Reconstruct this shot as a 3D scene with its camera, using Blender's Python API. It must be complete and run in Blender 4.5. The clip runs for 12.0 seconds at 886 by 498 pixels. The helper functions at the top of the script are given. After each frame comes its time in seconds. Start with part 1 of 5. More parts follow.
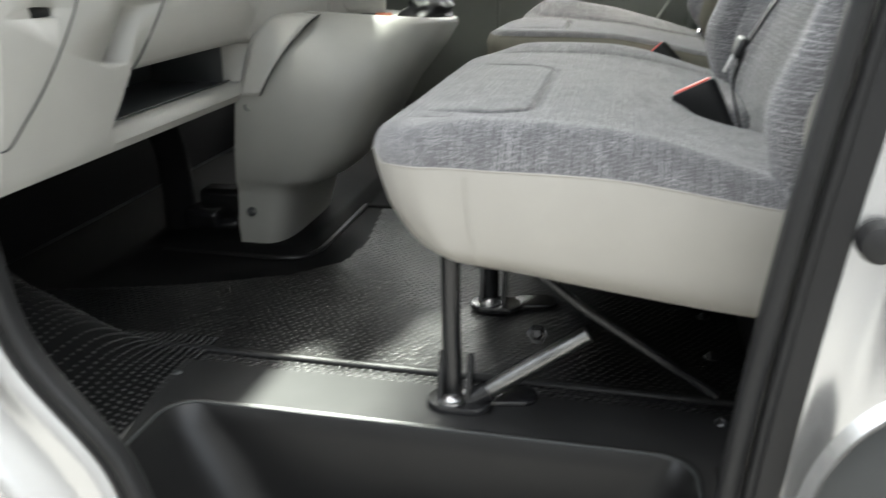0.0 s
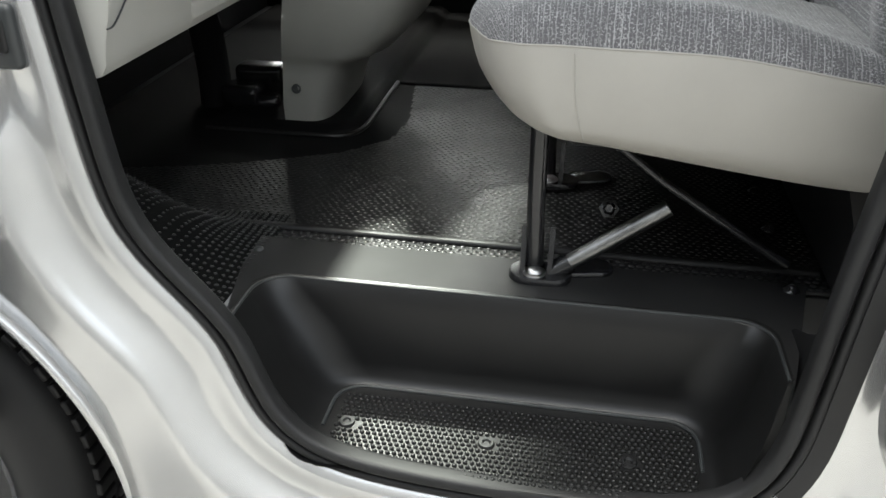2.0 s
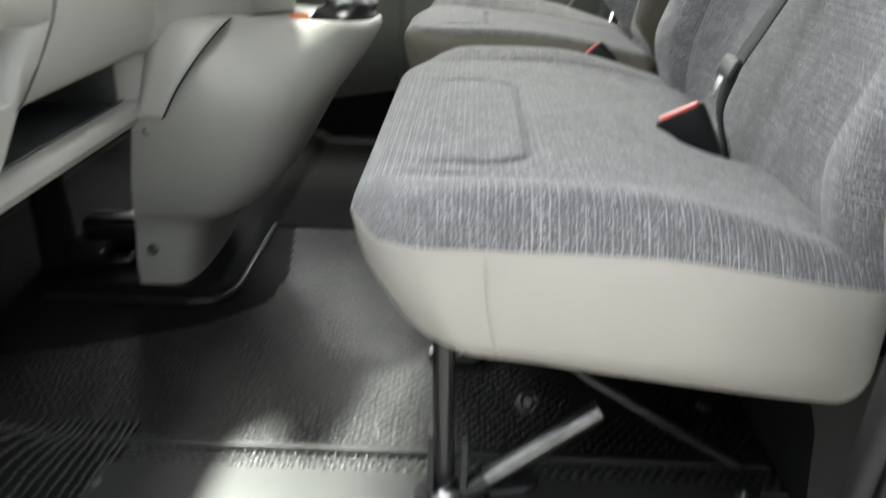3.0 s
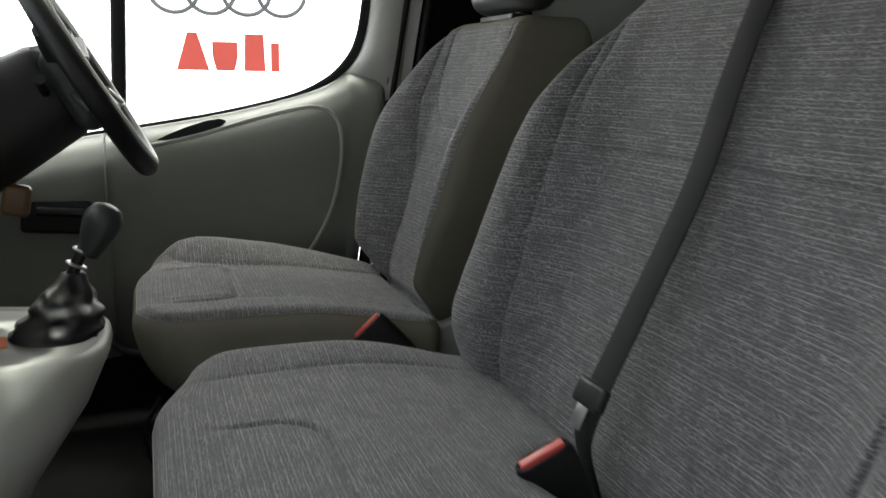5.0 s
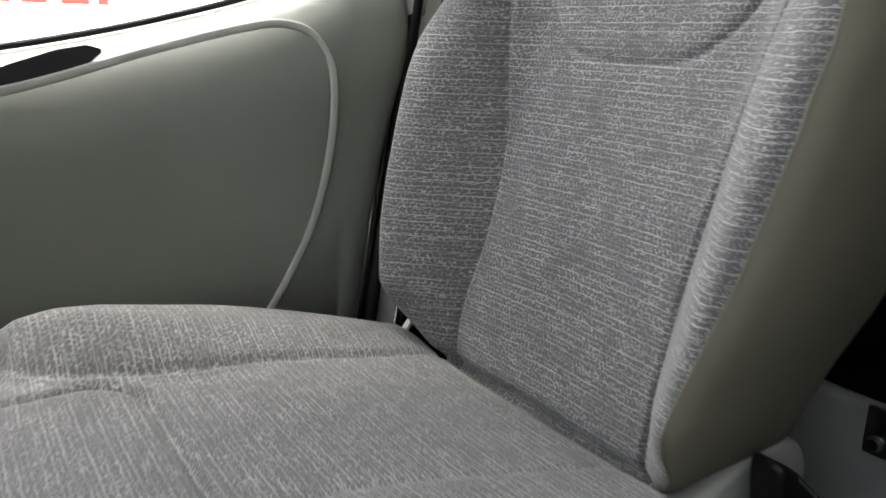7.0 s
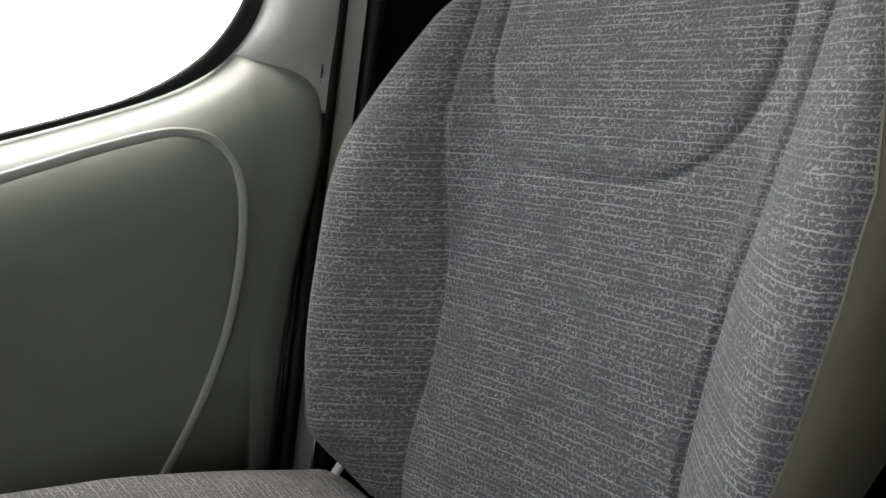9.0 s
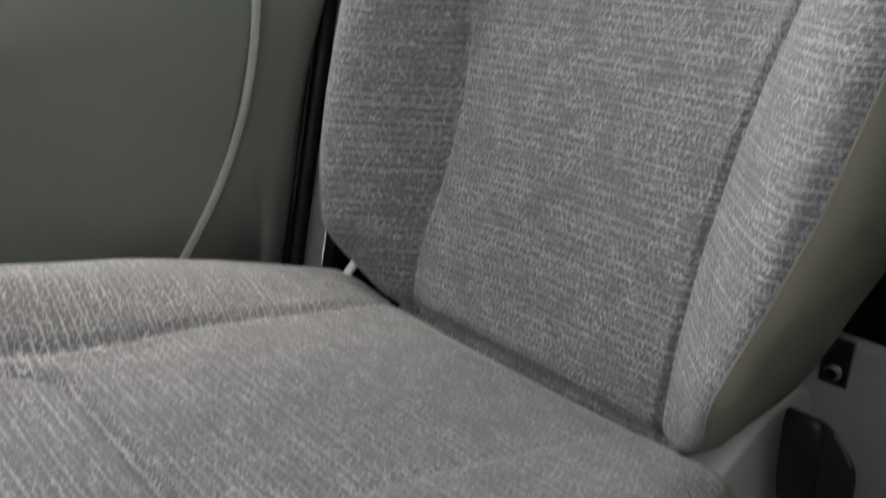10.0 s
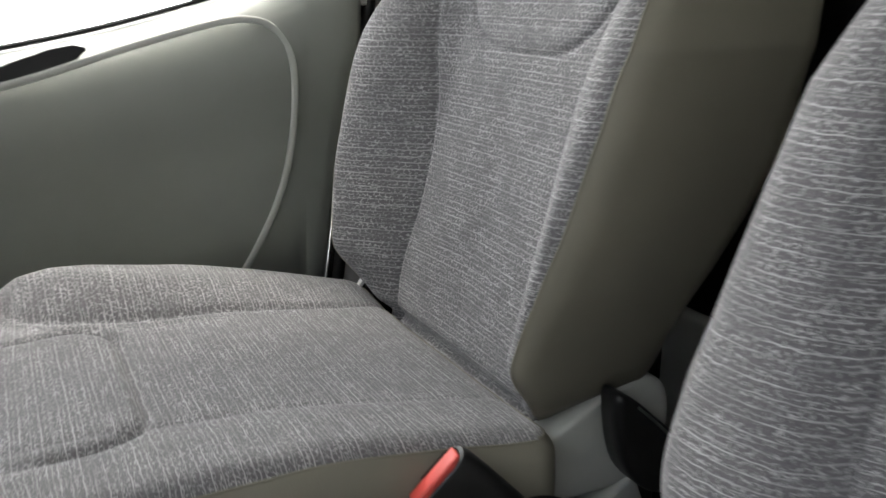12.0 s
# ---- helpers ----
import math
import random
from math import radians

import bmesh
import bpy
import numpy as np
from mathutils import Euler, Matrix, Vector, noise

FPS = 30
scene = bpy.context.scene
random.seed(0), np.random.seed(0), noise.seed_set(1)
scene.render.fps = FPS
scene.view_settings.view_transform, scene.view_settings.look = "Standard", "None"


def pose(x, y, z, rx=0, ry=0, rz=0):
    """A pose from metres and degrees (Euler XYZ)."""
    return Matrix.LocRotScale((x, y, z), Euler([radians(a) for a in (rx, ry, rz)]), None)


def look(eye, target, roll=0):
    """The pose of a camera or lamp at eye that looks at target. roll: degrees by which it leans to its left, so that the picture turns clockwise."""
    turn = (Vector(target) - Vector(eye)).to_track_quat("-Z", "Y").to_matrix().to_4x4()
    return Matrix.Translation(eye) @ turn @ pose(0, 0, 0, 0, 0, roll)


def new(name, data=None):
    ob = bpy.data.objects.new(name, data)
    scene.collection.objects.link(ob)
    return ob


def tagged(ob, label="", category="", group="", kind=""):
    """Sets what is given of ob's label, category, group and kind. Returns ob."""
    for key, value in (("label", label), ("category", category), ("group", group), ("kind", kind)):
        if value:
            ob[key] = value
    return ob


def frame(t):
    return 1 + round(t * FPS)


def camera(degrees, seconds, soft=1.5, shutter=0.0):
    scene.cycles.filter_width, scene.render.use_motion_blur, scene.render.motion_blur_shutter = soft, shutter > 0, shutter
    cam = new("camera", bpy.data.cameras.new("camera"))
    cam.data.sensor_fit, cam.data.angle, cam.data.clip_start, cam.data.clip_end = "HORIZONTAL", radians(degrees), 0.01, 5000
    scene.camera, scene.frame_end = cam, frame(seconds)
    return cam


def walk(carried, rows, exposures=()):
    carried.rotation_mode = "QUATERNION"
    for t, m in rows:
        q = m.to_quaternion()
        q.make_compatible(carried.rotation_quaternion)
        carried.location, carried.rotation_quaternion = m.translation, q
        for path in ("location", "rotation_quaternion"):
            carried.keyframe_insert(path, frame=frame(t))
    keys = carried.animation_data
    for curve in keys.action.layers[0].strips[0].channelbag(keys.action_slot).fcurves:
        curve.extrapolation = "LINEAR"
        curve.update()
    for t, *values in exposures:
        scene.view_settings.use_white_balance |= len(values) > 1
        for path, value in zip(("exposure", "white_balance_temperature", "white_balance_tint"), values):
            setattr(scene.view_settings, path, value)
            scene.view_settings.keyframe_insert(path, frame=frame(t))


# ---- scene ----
cam = camera(55.9, 12.0, shutter=0.5)
PATH = [
    (0, (0.194, -0.968, 1.198), (-0.202, 0.866, 0.504), -0.1),
    (0.5, (0.082, -1.006, 1.201), (-0.358, 0.792, 0.444), -0.7),
    (1, (0.053, -1.013, 1.202), (-0.379, 0.756, 0.375), -0.6),
    (1.5, (0.048, -1.029, 1.204), (-0.291, 0.7, 0.257), -0.1),
    (2, (0.04, -1.026, 1.207), (-0.249, 0.705, 0.249), 0.6),
    (2.5, (0.028, -0.969, 1.221), (-0.173, 0.794, 0.298), 0.7),
    (3, (0.011, -0.783, 1.25), (-0.036, 1.061, 0.475), 1.4),
    (3.5, (-0.013, -0.654, 1.313), (0.168, 1.238, 0.691), 1.1),
    (3.7, (-0.032, -0.628, 1.331), (0.268, 1.263, 0.753), 1.2),
    (5.3, (-0.094, -0.305, 1.39), (0.572, 1.539, 0.999), 1.0),
    (5.5, (-0.099, -0.206, 1.381), (0.566, 1.639, 0.986), 0.9),
    (6, (-0.151, 0.013, 1.339), (0.515, 1.849, 0.909), -0.2),
    (6.5, (-0.114, 0.315, 1.312), (0.715, 2.072, 0.838), 0.9),
    (6.7, (-0.093, 0.443, 1.312), (0.824, 2.153, 0.825), 1.1),
    (8.3, (-0.071, 0.7, 1.312), (1.132, 2.227, 0.842), 2.3),
    (8.5, (-0.069, 0.704, 1.335), (1.162, 2.219, 0.897), 1.8),
    (9, (-0.072, 0.707, 1.365), (1.213, 2.193, 0.99), 0.8),
    (9.5, (-0.085, 0.712, 1.34), (1.211, 2.167, 0.89), 1.2),
    (10, (-0.101, 0.716, 1.296), (1.162, 2.114, 0.623), 3.0),
    (10.5, (-0.11, 0.712, 1.28), (1.092, 2.108, 0.502), 3.5),
    (11, (-0.106, 0.689, 1.296), (1.053, 2.127, 0.53), 2.8),
    (11.5, (-0.077, 0.565, 1.343), (0.999, 2.107, 0.661), 1.4),
    (12, (-0.028, 0.378, 1.357), (0.867, 2.065, 0.764), -0.0),
]
EXPOSURE = [(0, 2.75), (0.5, 3.08), (1.0, 2.95), (1.5, 2.55), (2.0, 2.4), (2.5, 2.65), (3.0, 2.8), (3.5, 2.78), (5.3, 1.25), (6.0, 1.57), (6.5, 2.22), (8.5, 2.68), (9.0, 1.8), (9.5, 1.63), (10.0, 2.38), (10.5, 2.88), (11.0, 3.05), (11.5, 3.0), (12.0, 2.6)]
walk(cam, [(t, look(eye, target, roll)) for t, eye, target, roll in PATH], [(t, stops, 6600, 4.5 if t < 4 else 4.0 if t < 6.2 else 6.0 if t < 7 else 8.0) for t, stops in EXPOSURE])

# ---- world and light ----
world = bpy.data.worlds.new("sky")
scene.world = world
world.use_nodes = True
wn = world.node_tree.nodes
sky = wn.new("ShaderNodeTexSky")
sky.sky_type, sky.sun_disc = "NISHITA", False
sky.sun_elevation, sky.sun_rotation = radians(81), radians(342)
sky.air_density, sky.dust_density, sky.ozone_density = 1.0, 4.0, 1.0
sky_bg = wn["Background"]
sky_bg.inputs["Strength"].default_value = 0.15
pale = wn.new("ShaderNodeHueSaturation")  # thin white cloud
pale.inputs["Saturation"].default_value = 0.35
world.node_tree.links.new(sky.outputs["Color"], pale.inputs["Color"])
world.node_tree.links.new(pale.outputs["Color"], sky_bg.inputs["Color"])

sun_data = bpy.data.lights.new("sun", "SUN")
sun_data.energy, sun_data.angle, sun_data.color = 1.7, radians(40), (1.0, 0.97, 0.92)
sun = new("sun", sun_data)
sun.matrix_world = look((-0.3, 0.9, 6.0), (0, 0, 0))

lamp_data = bpy.data.lights.new("ceiling_lamp", "AREA")
lamp_data.shape, lamp_data.size = "DISK", 0.22
lamp_data.energy, lamp_data.spread, lamp_data.color = 4.6, radians(26), (0.97, 1.0, 0.93)
ceiling_lamp = new("ceiling_lamp", lamp_data)
ceiling_lamp.matrix_world = look((-1.35, 2.0, 4.0), (-0.2, 0.3, 0.6))


# ---- materials ----
def material(name, color=(0.5, 0.5, 0.5), rough=0.5, metal=0.0, coat=0.0):
    m = bpy.data.materials.new(name)
    m.use_nodes = True
    b = m.node_tree.nodes["Principled BSDF"]
    b.inputs["Base Color"].default_value = (*color, 1)
    b.inputs["Roughness"].default_value = rough
    b.inputs["Metallic"].default_value = metal
    b.inputs["Coat Weight"].default_value = coat
    return m


class Nodes:
    """Short names for building a node tree."""

    def __init__(self, m):
        self.tree = m.node_tree
        self.out = m.node_tree.nodes["Principled BSDF"]

    def node(self, kind, values=None, operation="", feature="", smoothstep=False, color=False, clamp=False):
        n = self.tree.nodes.new(kind)
        if operation:
            n.operation = operation
        if feature:
            n.feature = feature
        if smoothstep:
            n.interpolation_type = "SMOOTHSTEP"
        if color:
            n.data_type = "RGBA"
        if clamp:
            n.use_clamp = True
        for k, v in (values or {}).items():
            if isinstance(v, bpy.types.NodeSocket):
                self.tree.links.new(v, n.inputs[k])
            else:
                n.inputs[k].default_value = v
        return n

    def coords(self, which="Object"):
        return self.node("ShaderNodeTexCoord").outputs[which]

    def noise(self, where, scale, detail=3.0, rough=0.6):
        return self.node("ShaderNodeTexNoise", {"Vector": where, "Scale": scale, "Detail": detail, "Roughness": rough}).outputs["Fac"]

    def scaled(self, where, size):
        return self.node("ShaderNodeMapping", {"Vector": where, "Scale": size}).outputs["Vector"]

    def math(self, op, a, b=0.0, c=0.0, clamp=False):
        return self.node("ShaderNodeMath", {0: a, 1: b, 2: c}, operation=op, clamp=clamp).outputs[0]

    def ramp(self, fac, lo, hi, c0, c1):
        r = self.node("ShaderNodeValToRGB", {"Fac": fac})
        e = r.color_ramp.elements
        e[0].position, e[1].position = lo, hi
        e[0].color, e[1].color = (*c0, 1), (*c1, 1)
        return r.outputs["Color"]

    def mix(self, fac, a, b):
        n = self.node("ShaderNodeMix", {"Factor": fac}, color=True)
        for slot, v in ((6, a), (7, b)):
            if isinstance(v, bpy.types.NodeSocket):
                self.tree.links.new(v, n.inputs[slot])
            else:
                n.inputs[slot].default_value = (*v, 1)
        return n.outputs[2]

    def bump(self, height, strength, distance, under=None):
        values = {"Height": height, "Strength": strength, "Distance": distance}
        if under is not None:
            values["Normal"] = under
        return self.node("ShaderNodeBump", values).outputs["Normal"]

    def put(self, socket, v):
        self.tree.links.new(v, self.out.inputs[socket])


def grained(name, color, rough, grain=900.0, depth=0.0002, stain=0.12, metal=0.0, strength=0.5, spread=6.0):
    """Moulded plastic, leathercloth or metal: fine grain and faint larger stains."""
    m = material(name, color, rough, metal)
    n = Nodes(m)
    at = n.coords()
    big = n.noise(at, spread, 5.0)
    c0 = tuple(c * (1 - stain) for c in color)
    c1 = tuple(min(1, c * (1 + stain)) for c in color)
    n.put("Base Color", n.ramp(big, 0.3, 0.7, c0, c1))
    fine = n.noise(at, grain, 2.0)
    n.put("Normal", n.bump(fine, strength, depth))
    n.put("Roughness", n.math("MULTIPLY_ADD", big, 0.2 * rough, 0.9 * rough))
    return m


def fabric(name, base, line, pitch=0.0085):
    """Woven seat cloth: pale threads in rows with short crooked strokes between them, fading in and out."""
    m = material(name, base, 0.95)
    n = Nodes(m)
    uv = n.coords("UV")

    def bent(scale, amount):
        wob = n.node("ShaderNodeTexNoise", {"Vector": uv, "Scale": scale, "Detail": 2.0})
        off = n.node("ShaderNodeVectorMath", {0: wob.outputs["Color"], 1: (0.5, 0.5, 0.5)}, operation="SUBTRACT")
        off = n.node("ShaderNodeVectorMath", {0: off.outputs[0], "Scale": amount}, operation="SCALE")
        return n.node("ShaderNodeVectorMath", {0: uv, 1: off.outputs[0]}, operation="ADD").outputs[0]

    def spread(v, lo, hi, a=0.0, b=1.0):
        return n.node("ShaderNodeMapRange", {0: v, 1: lo, 2: hi, 3: a, 4: b}, smoothstep=True).outputs[0]

    # long rows, each with a strength of its own along its run
    along = n.node("ShaderNodeSeparateXYZ", {0: bent(110.0, 0.0032)})
    row = n.math("FRACT", n.math("DIVIDE", along.outputs[1], pitch))
    off_row = n.math("ABSOLUTE", n.math("SUBTRACT", row, 0.5))
    rows = spread(off_row, 0.40, 0.475)
    rows = n.math("MULTIPLY", rows, spread(n.noise(n.scaled(uv, (16.0, 150.0, 1.0)), 1.0, 3.0), 0.34, 0.60, 0.22, 1.0))
    # a fainter half row between some of them
    half = n.math("MULTIPLY", spread(off_row, 0.10, 0.03), spread(n.noise(n.scaled(uv, (45.0, 170.0, 1.0)), 1.0, 2.0), 0.50, 0.62))
    # crooked strokes from row to row
    net = n.node("ShaderNodeTexBrick", {"Vector": bent(230.0, 0.0085), "Color1": (0, 0, 0, 1), "Color2": (0, 0, 0, 1), "Mortar": (1, 1, 1, 1),
                 "Scale": 1.0, "Mortar Size": 0.00062, "Mortar Smooth": 0.5, "Brick Width": 0.0052, "Row Height": pitch * 0.62})
    net.offset, net.offset_frequency = 0.37, 2
    strokes = n.math("MULTIPLY", net.outputs["Color"], spread(n.noise(uv, 300.0, 1.0), 0.40, 0.58, 0.05, 1.0))
    patch = spread(n.noise(uv, 34.0, 3.0), 0.30, 0.62, 0.40, 1.0)
    weave = n.math("MAXIMUM", n.math("MULTIPLY", rows, 0.95), n.math("MAXIMUM", n.math("MULTIPLY", strokes, 0.85), n.math("MULTIPLY", half, 0.55)))
    thread = n.math("MULTIPLY", weave, patch, clamp=True)
    fuzz = n.noise(uv, 1500.0, 2.0)
    nap = n.noise(uv, 420.0, 3.0)
    shade = n.ramp(n.noise(uv, 9.0, 4.0), 0.3, 0.7, tuple(c * 0.90 for c in base), tuple(c * 1.10 for c in base))
    shade = n.mix(spread(nap, 0.35, 0.7, 0.0, 0.55), shade, tuple(c * 1.5 for c in base))
    n.put("Base Color", n.mix(thread, shade, line))
    h = n.math("ADD", thread, n.math("MULTIPLY_ADD", fuzz, 0.4, n.math("MULTIPLY", nap, 0.35)))
    n.put("Normal", n.bump(h, 0.55, 0.0009))
    n.out.inputs["Sheen Weight"].default_value = 0.2
    n.out.inputs["Sheen Roughness"].default_value = 0.5
    return m


def studded(name, color, rough, size, depth, stretch=(1, 1, 1), edge=(0.15, 0.55)):
    """Black rubber with small raised cells."""
    m = material(name, color, rough)
    m.node_tree.nodes["Principled BSDF"].inputs["Specular IOR Level"].default_value = 0.34
    n = Nodes(m)
    at = n.coords()
    cells = n.node("ShaderNodeTexVoronoi", {"Vector": n.scaled(at, stretch), "Scale": 1 / size, "Randomness": 0.75}, feature="F1")
    h = n.node("ShaderNodeMapRange", {0: cells.outputs["Distance"], 1: edge[1], 2: edge[0]}, smoothstep=True).outputs[0]
    dirt = n.noise(at, 7.0, 6.0)
    n.put("Base Color", n.ramp(dirt, 0.35, 0.8, color, tuple(c * 1.4 + 0.002 for c in color)))
    n.put("Roughness", n.ramp(n.noise(at, 16.0, 4.0), 0.3, 0.7, (rough * 0.8,) * 3, (rough * 1.25,) * 3))
    n.put("Normal", n.bump(h, 0.8, depth, n.bump(n.noise(at, 1200.0), 0.2, 0.0002)))
    return m


CLOTH = fabric("seat_cloth", (0.082, 0.080, 0.083), (0.37, 0.365, 0.365), 0.0079)
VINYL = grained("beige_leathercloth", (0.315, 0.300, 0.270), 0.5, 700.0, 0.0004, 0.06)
# olive twin of the beige, darkened to hold the driver seat's shade
SHADED_OLIVE = grained("shaded_olive_leathercloth", (0.172, 0.163, 0.129), 0.55, 700.0, 0.0004, 0.06)
SHADED_OLIVE.node_tree.nodes["Principled BSDF"].inputs["Specular IOR Level"].default_value = 0.22
DASH = grained("grey_dash_plastic", (0.35, 0.345, 0.318), 0.5, 1100.0, 0.0003, 0.05)
# darker copy of the dash plastic, with the console's shade in its colour
DASH_SHADED = grained("shaded_dash_plastic", (0.275, 0.272, 0.250), 0.5, 1100.0, 0.0003, 0.06)
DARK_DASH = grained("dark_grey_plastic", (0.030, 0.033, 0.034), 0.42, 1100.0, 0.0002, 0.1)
DOOR_TRIM = grained("door_trim_plastic", (0.232, 0.242, 0.220), 0.42, 900.0, 0.0004, 0.05)
PALE_PAINT = grained("pale_silver_paint", (0.60, 0.60, 0.59), 0.35, 900.0, 0.0001, 0.05)
TRIM_LINE = grained("pale_trim_bead", (0.42, 0.43, 0.40), 0.5)
BLACK = grained("black_plastic", (0.010, 0.010, 0.0105), 0.42, 900.0, 0.0003, 0.2)
BLACK.node_tree.nodes["Principled BSDF"].inputs["Specular IOR Level"].default_value = 0.35
STEP_PLASTIC = grained("black_step_plastic", (0.0065, 0.0065, 0.0067), 0.36, 1400.0, 0.0002, 0.25, 0.0, 0.25)
STEP_PLASTIC.node_tree.nodes["Principled BSDF"].inputs["Specular IOR Level"].default_value = 0.36
# flange black lifted above the well's so the lit patch shows on it
STEP_GLOSS = grained("lifted_black_step_edge", (0.018, 0.018, 0.0182), 0.36, 1400.0, 0.0001, 0.25, 0.0, 0.15)
STEP_GLOSS.node_tree.nodes["Principled BSDF"].inputs["Specular IOR Level"].default_value = 0.36
MAT = studded("black_rubber_mat", (0.0032, 0.0032, 0.0034), 0.36, 0.012, 0.0006, (1.0, 1.7, 1.0), (0.10, 0.42))
MAT_PLAIN = grained("black_smooth_rubber", (0.0036, 0.0036, 0.0038), 0.75, 500.0, 0.0006, 0.2)
MAT_PLAIN.node_tree.nodes["Principled BSDF"].inputs["Specular IOR Level"].default_value = 0.10
DOME = grained("black_rubber_domes", (0.009, 0.009, 0.0093), 0.36, 1200.0, 0.0001, 0.15)
FELT = grained("black_sound_felt", (0.007, 0.007, 0.0075), 0.95, 300.0, 0.001, 0.2)
FELT.node_tree.nodes["Principled BSDF"].inputs["Specular IOR Level"].default_value = 0.1
LINING = grained("pale_grey_roof_felt", (0.42, 0.415, 0.40), 0.9, 300.0, 0.001, 0.1)
GAITER = grained("black_soft_leathercloth", (0.009, 0.009, 0.0092), 0.50, 600.0, 0.0003, 0.1)
RUBBER = grained("black_rubber_seal", (0.012, 0.012, 0.0125), 0.5, 500.0, 0.0003, 0.2)
RUBBER.node_tree.nodes["Principled BSDF"].inputs["Specular IOR Level"].default_value = 0.3
GLOSS_BLACK = grained("black_painted_steel", (0.012, 0.012, 0.013), 0.2, 300.0, 0.0002, 0.2)
STEEL = grained("bare_steel", (0.5, 0.5, 0.5), 0.3, 500.0, 0.0002, 0.15, 1.0)
WORN_STEEL = grained("worn_steel", (0.19, 0.19, 0.187), 0.32, 500.0, 0.0002, 0.3, 1.0, 0.5, 30.0)
BELT = grained("black_belt_webbing", (0.011, 0.0115, 0.012), 0.75, 1500.0, 0.0004, 0.1)
BELT.node_tree.nodes["Principled BSDF"].inputs["Specular IOR Level"].default_value = 0.25
RED = grained("red_button_plastic", (0.62, 0.075, 0.06), 0.4, 800.0, 0.0002, 0.08)
ORANGE = grained("orange_sticker", (0.62, 0.17, 0.075), 0.5)
SILVER = material("silver_paint", (0.5, 0.5, 0.5), 0.22, 0.75, 0.6)
SILVER.node_tree.nodes["Principled BSDF"].inputs["Coat Roughness"].default_value = 0.12
sn = Nodes(SILVER)
sn.put("Base Color", sn.ramp(sn.noise(sn.coords(), 5.0, 6.0), 0.3, 0.7, (0.49, 0.49, 0.487), (0.55, 0.55, 0.546)))
sn.put("Normal", sn.bump(sn.noise(sn.coords(), 2500.0), 0.08, 0.0001))
WHITE_WALL = grained("white_painted_wall", (0.82, 0.82, 0.81), 0.7, 80.0, 0.001, 0.03)
CONCRETE = grained("concrete", (0.20, 0.198, 0.192), 0.8, 60.0, 0.002, 0.2)
SHADE_GREY = grained("grey_shade_wall", (0.20, 0.20, 0.202), 0.8, 60.0, 0.002, 0.12)
GREY_PANEL = grained("grey_green_panel", (0.17, 0.178, 0.168), 0.55, 600.0, 0.0003, 0.08)
GLASS = material("window_glass", (1, 1, 1), 0.0)
GLASS.node_tree.nodes["Principled BSDF"].inputs["Transmission Weight"].default_value = 1.0
GLASS.node_tree.nodes["Principled BSDF"].inputs["IOR"].default_value = 1.02
RED_SIGN = grained("red_sign_letters", (0.80, 0.12, 0.09), 0.5, 200.0, 0.0001, 0.03)
AMBER = grained("amber_plastic", (0.10, 0.050, 0.024), 0.45)
# wall with a glow of its own: bright backdrop that also lights the cab
GLOW_WALL = material("glowing_white_wall", (0.8, 0.8, 0.8), 0.6)
GLOW_WALL.node_tree.nodes["Principled BSDF"].inputs["Emission Color"].default_value = (1.0, 1.0, 0.99, 1)
GLOW_WALL.node_tree.nodes["Principled BSDF"].inputs["Emission Strength"].default_value = 2.0
GREY_SIGN = grained("grey_sign_metal", (0.16, 0.165, 0.17), 0.4, 200.0, 0.0001, 0.03)


# ---- building helpers ----
def part(name, shape, mat, parent=None, label="", smooth=True, uv=None):
    """One mesh object from (vertices, faces); under parent where one is given."""
    verts, faces = shape
    me = bpy.data.meshes.new(name)
    me.from_pydata([tuple(v) for v in verts], [], faces)
    me.validate()
    bm = bmesh.new()
    bm.from_mesh(me)
    bmesh.ops.recalc_face_normals(bm, faces=bm.faces)
    bm.to_mesh(me)
    bm.free()
    if uv is not None:
        layer = me.uv_layers.new(name="UVMap")
        idx = np.empty(len(me.loops), dtype=np.int64)
        me.loops.foreach_get("vertex_index", idx)
        layer.data.foreach_set("uv", np.asarray(uv, dtype=np.float32)[idx].ravel())
    if smooth:
        me.polygons.foreach_set("use_smooth", [True] * len(me.polygons))
        if smooth != "all":
            me.set_sharp_from_angle(angle=radians(40))
    me.materials.append(mat)
    ob = new(name, me)
    if parent is not None:
        ob.parent = parent
    if label:
        tagged(ob, label)
    return ob


def thing(name, label, category, group="", kind=""):
    return tagged(new(name), label, category, group, kind)


def joined(*shapes):
    verts, faces = [], []
    for v, f in shapes:
        n = len(verts)
        verts += [tuple(p) for p in v]
        faces += [tuple(i + n for i in q) for q in f]
    return verts, faces


def moved(shape, m):
    return [tuple(m @ Vector(v)) for v in shape[0]], shape[1]


def loft(rings, closed=True, caps=True):
    """Skin through rings of equally many points."""
    n = len(rings[0])
    verts = [p for r in rings for p in r]
    faces = []
    for i in range(len(rings) - 1):
        for j in range(n if closed else n - 1):
            k = (j + 1) % n
            faces.append((i * n + j, i * n + k, (i + 1) * n + k, (i + 1) * n + j))
    if caps and closed:
        faces.append(tuple(range(n)))
        faces.append(tuple(range((len(rings) - 1) * n, len(rings) * n)))
    return verts, faces


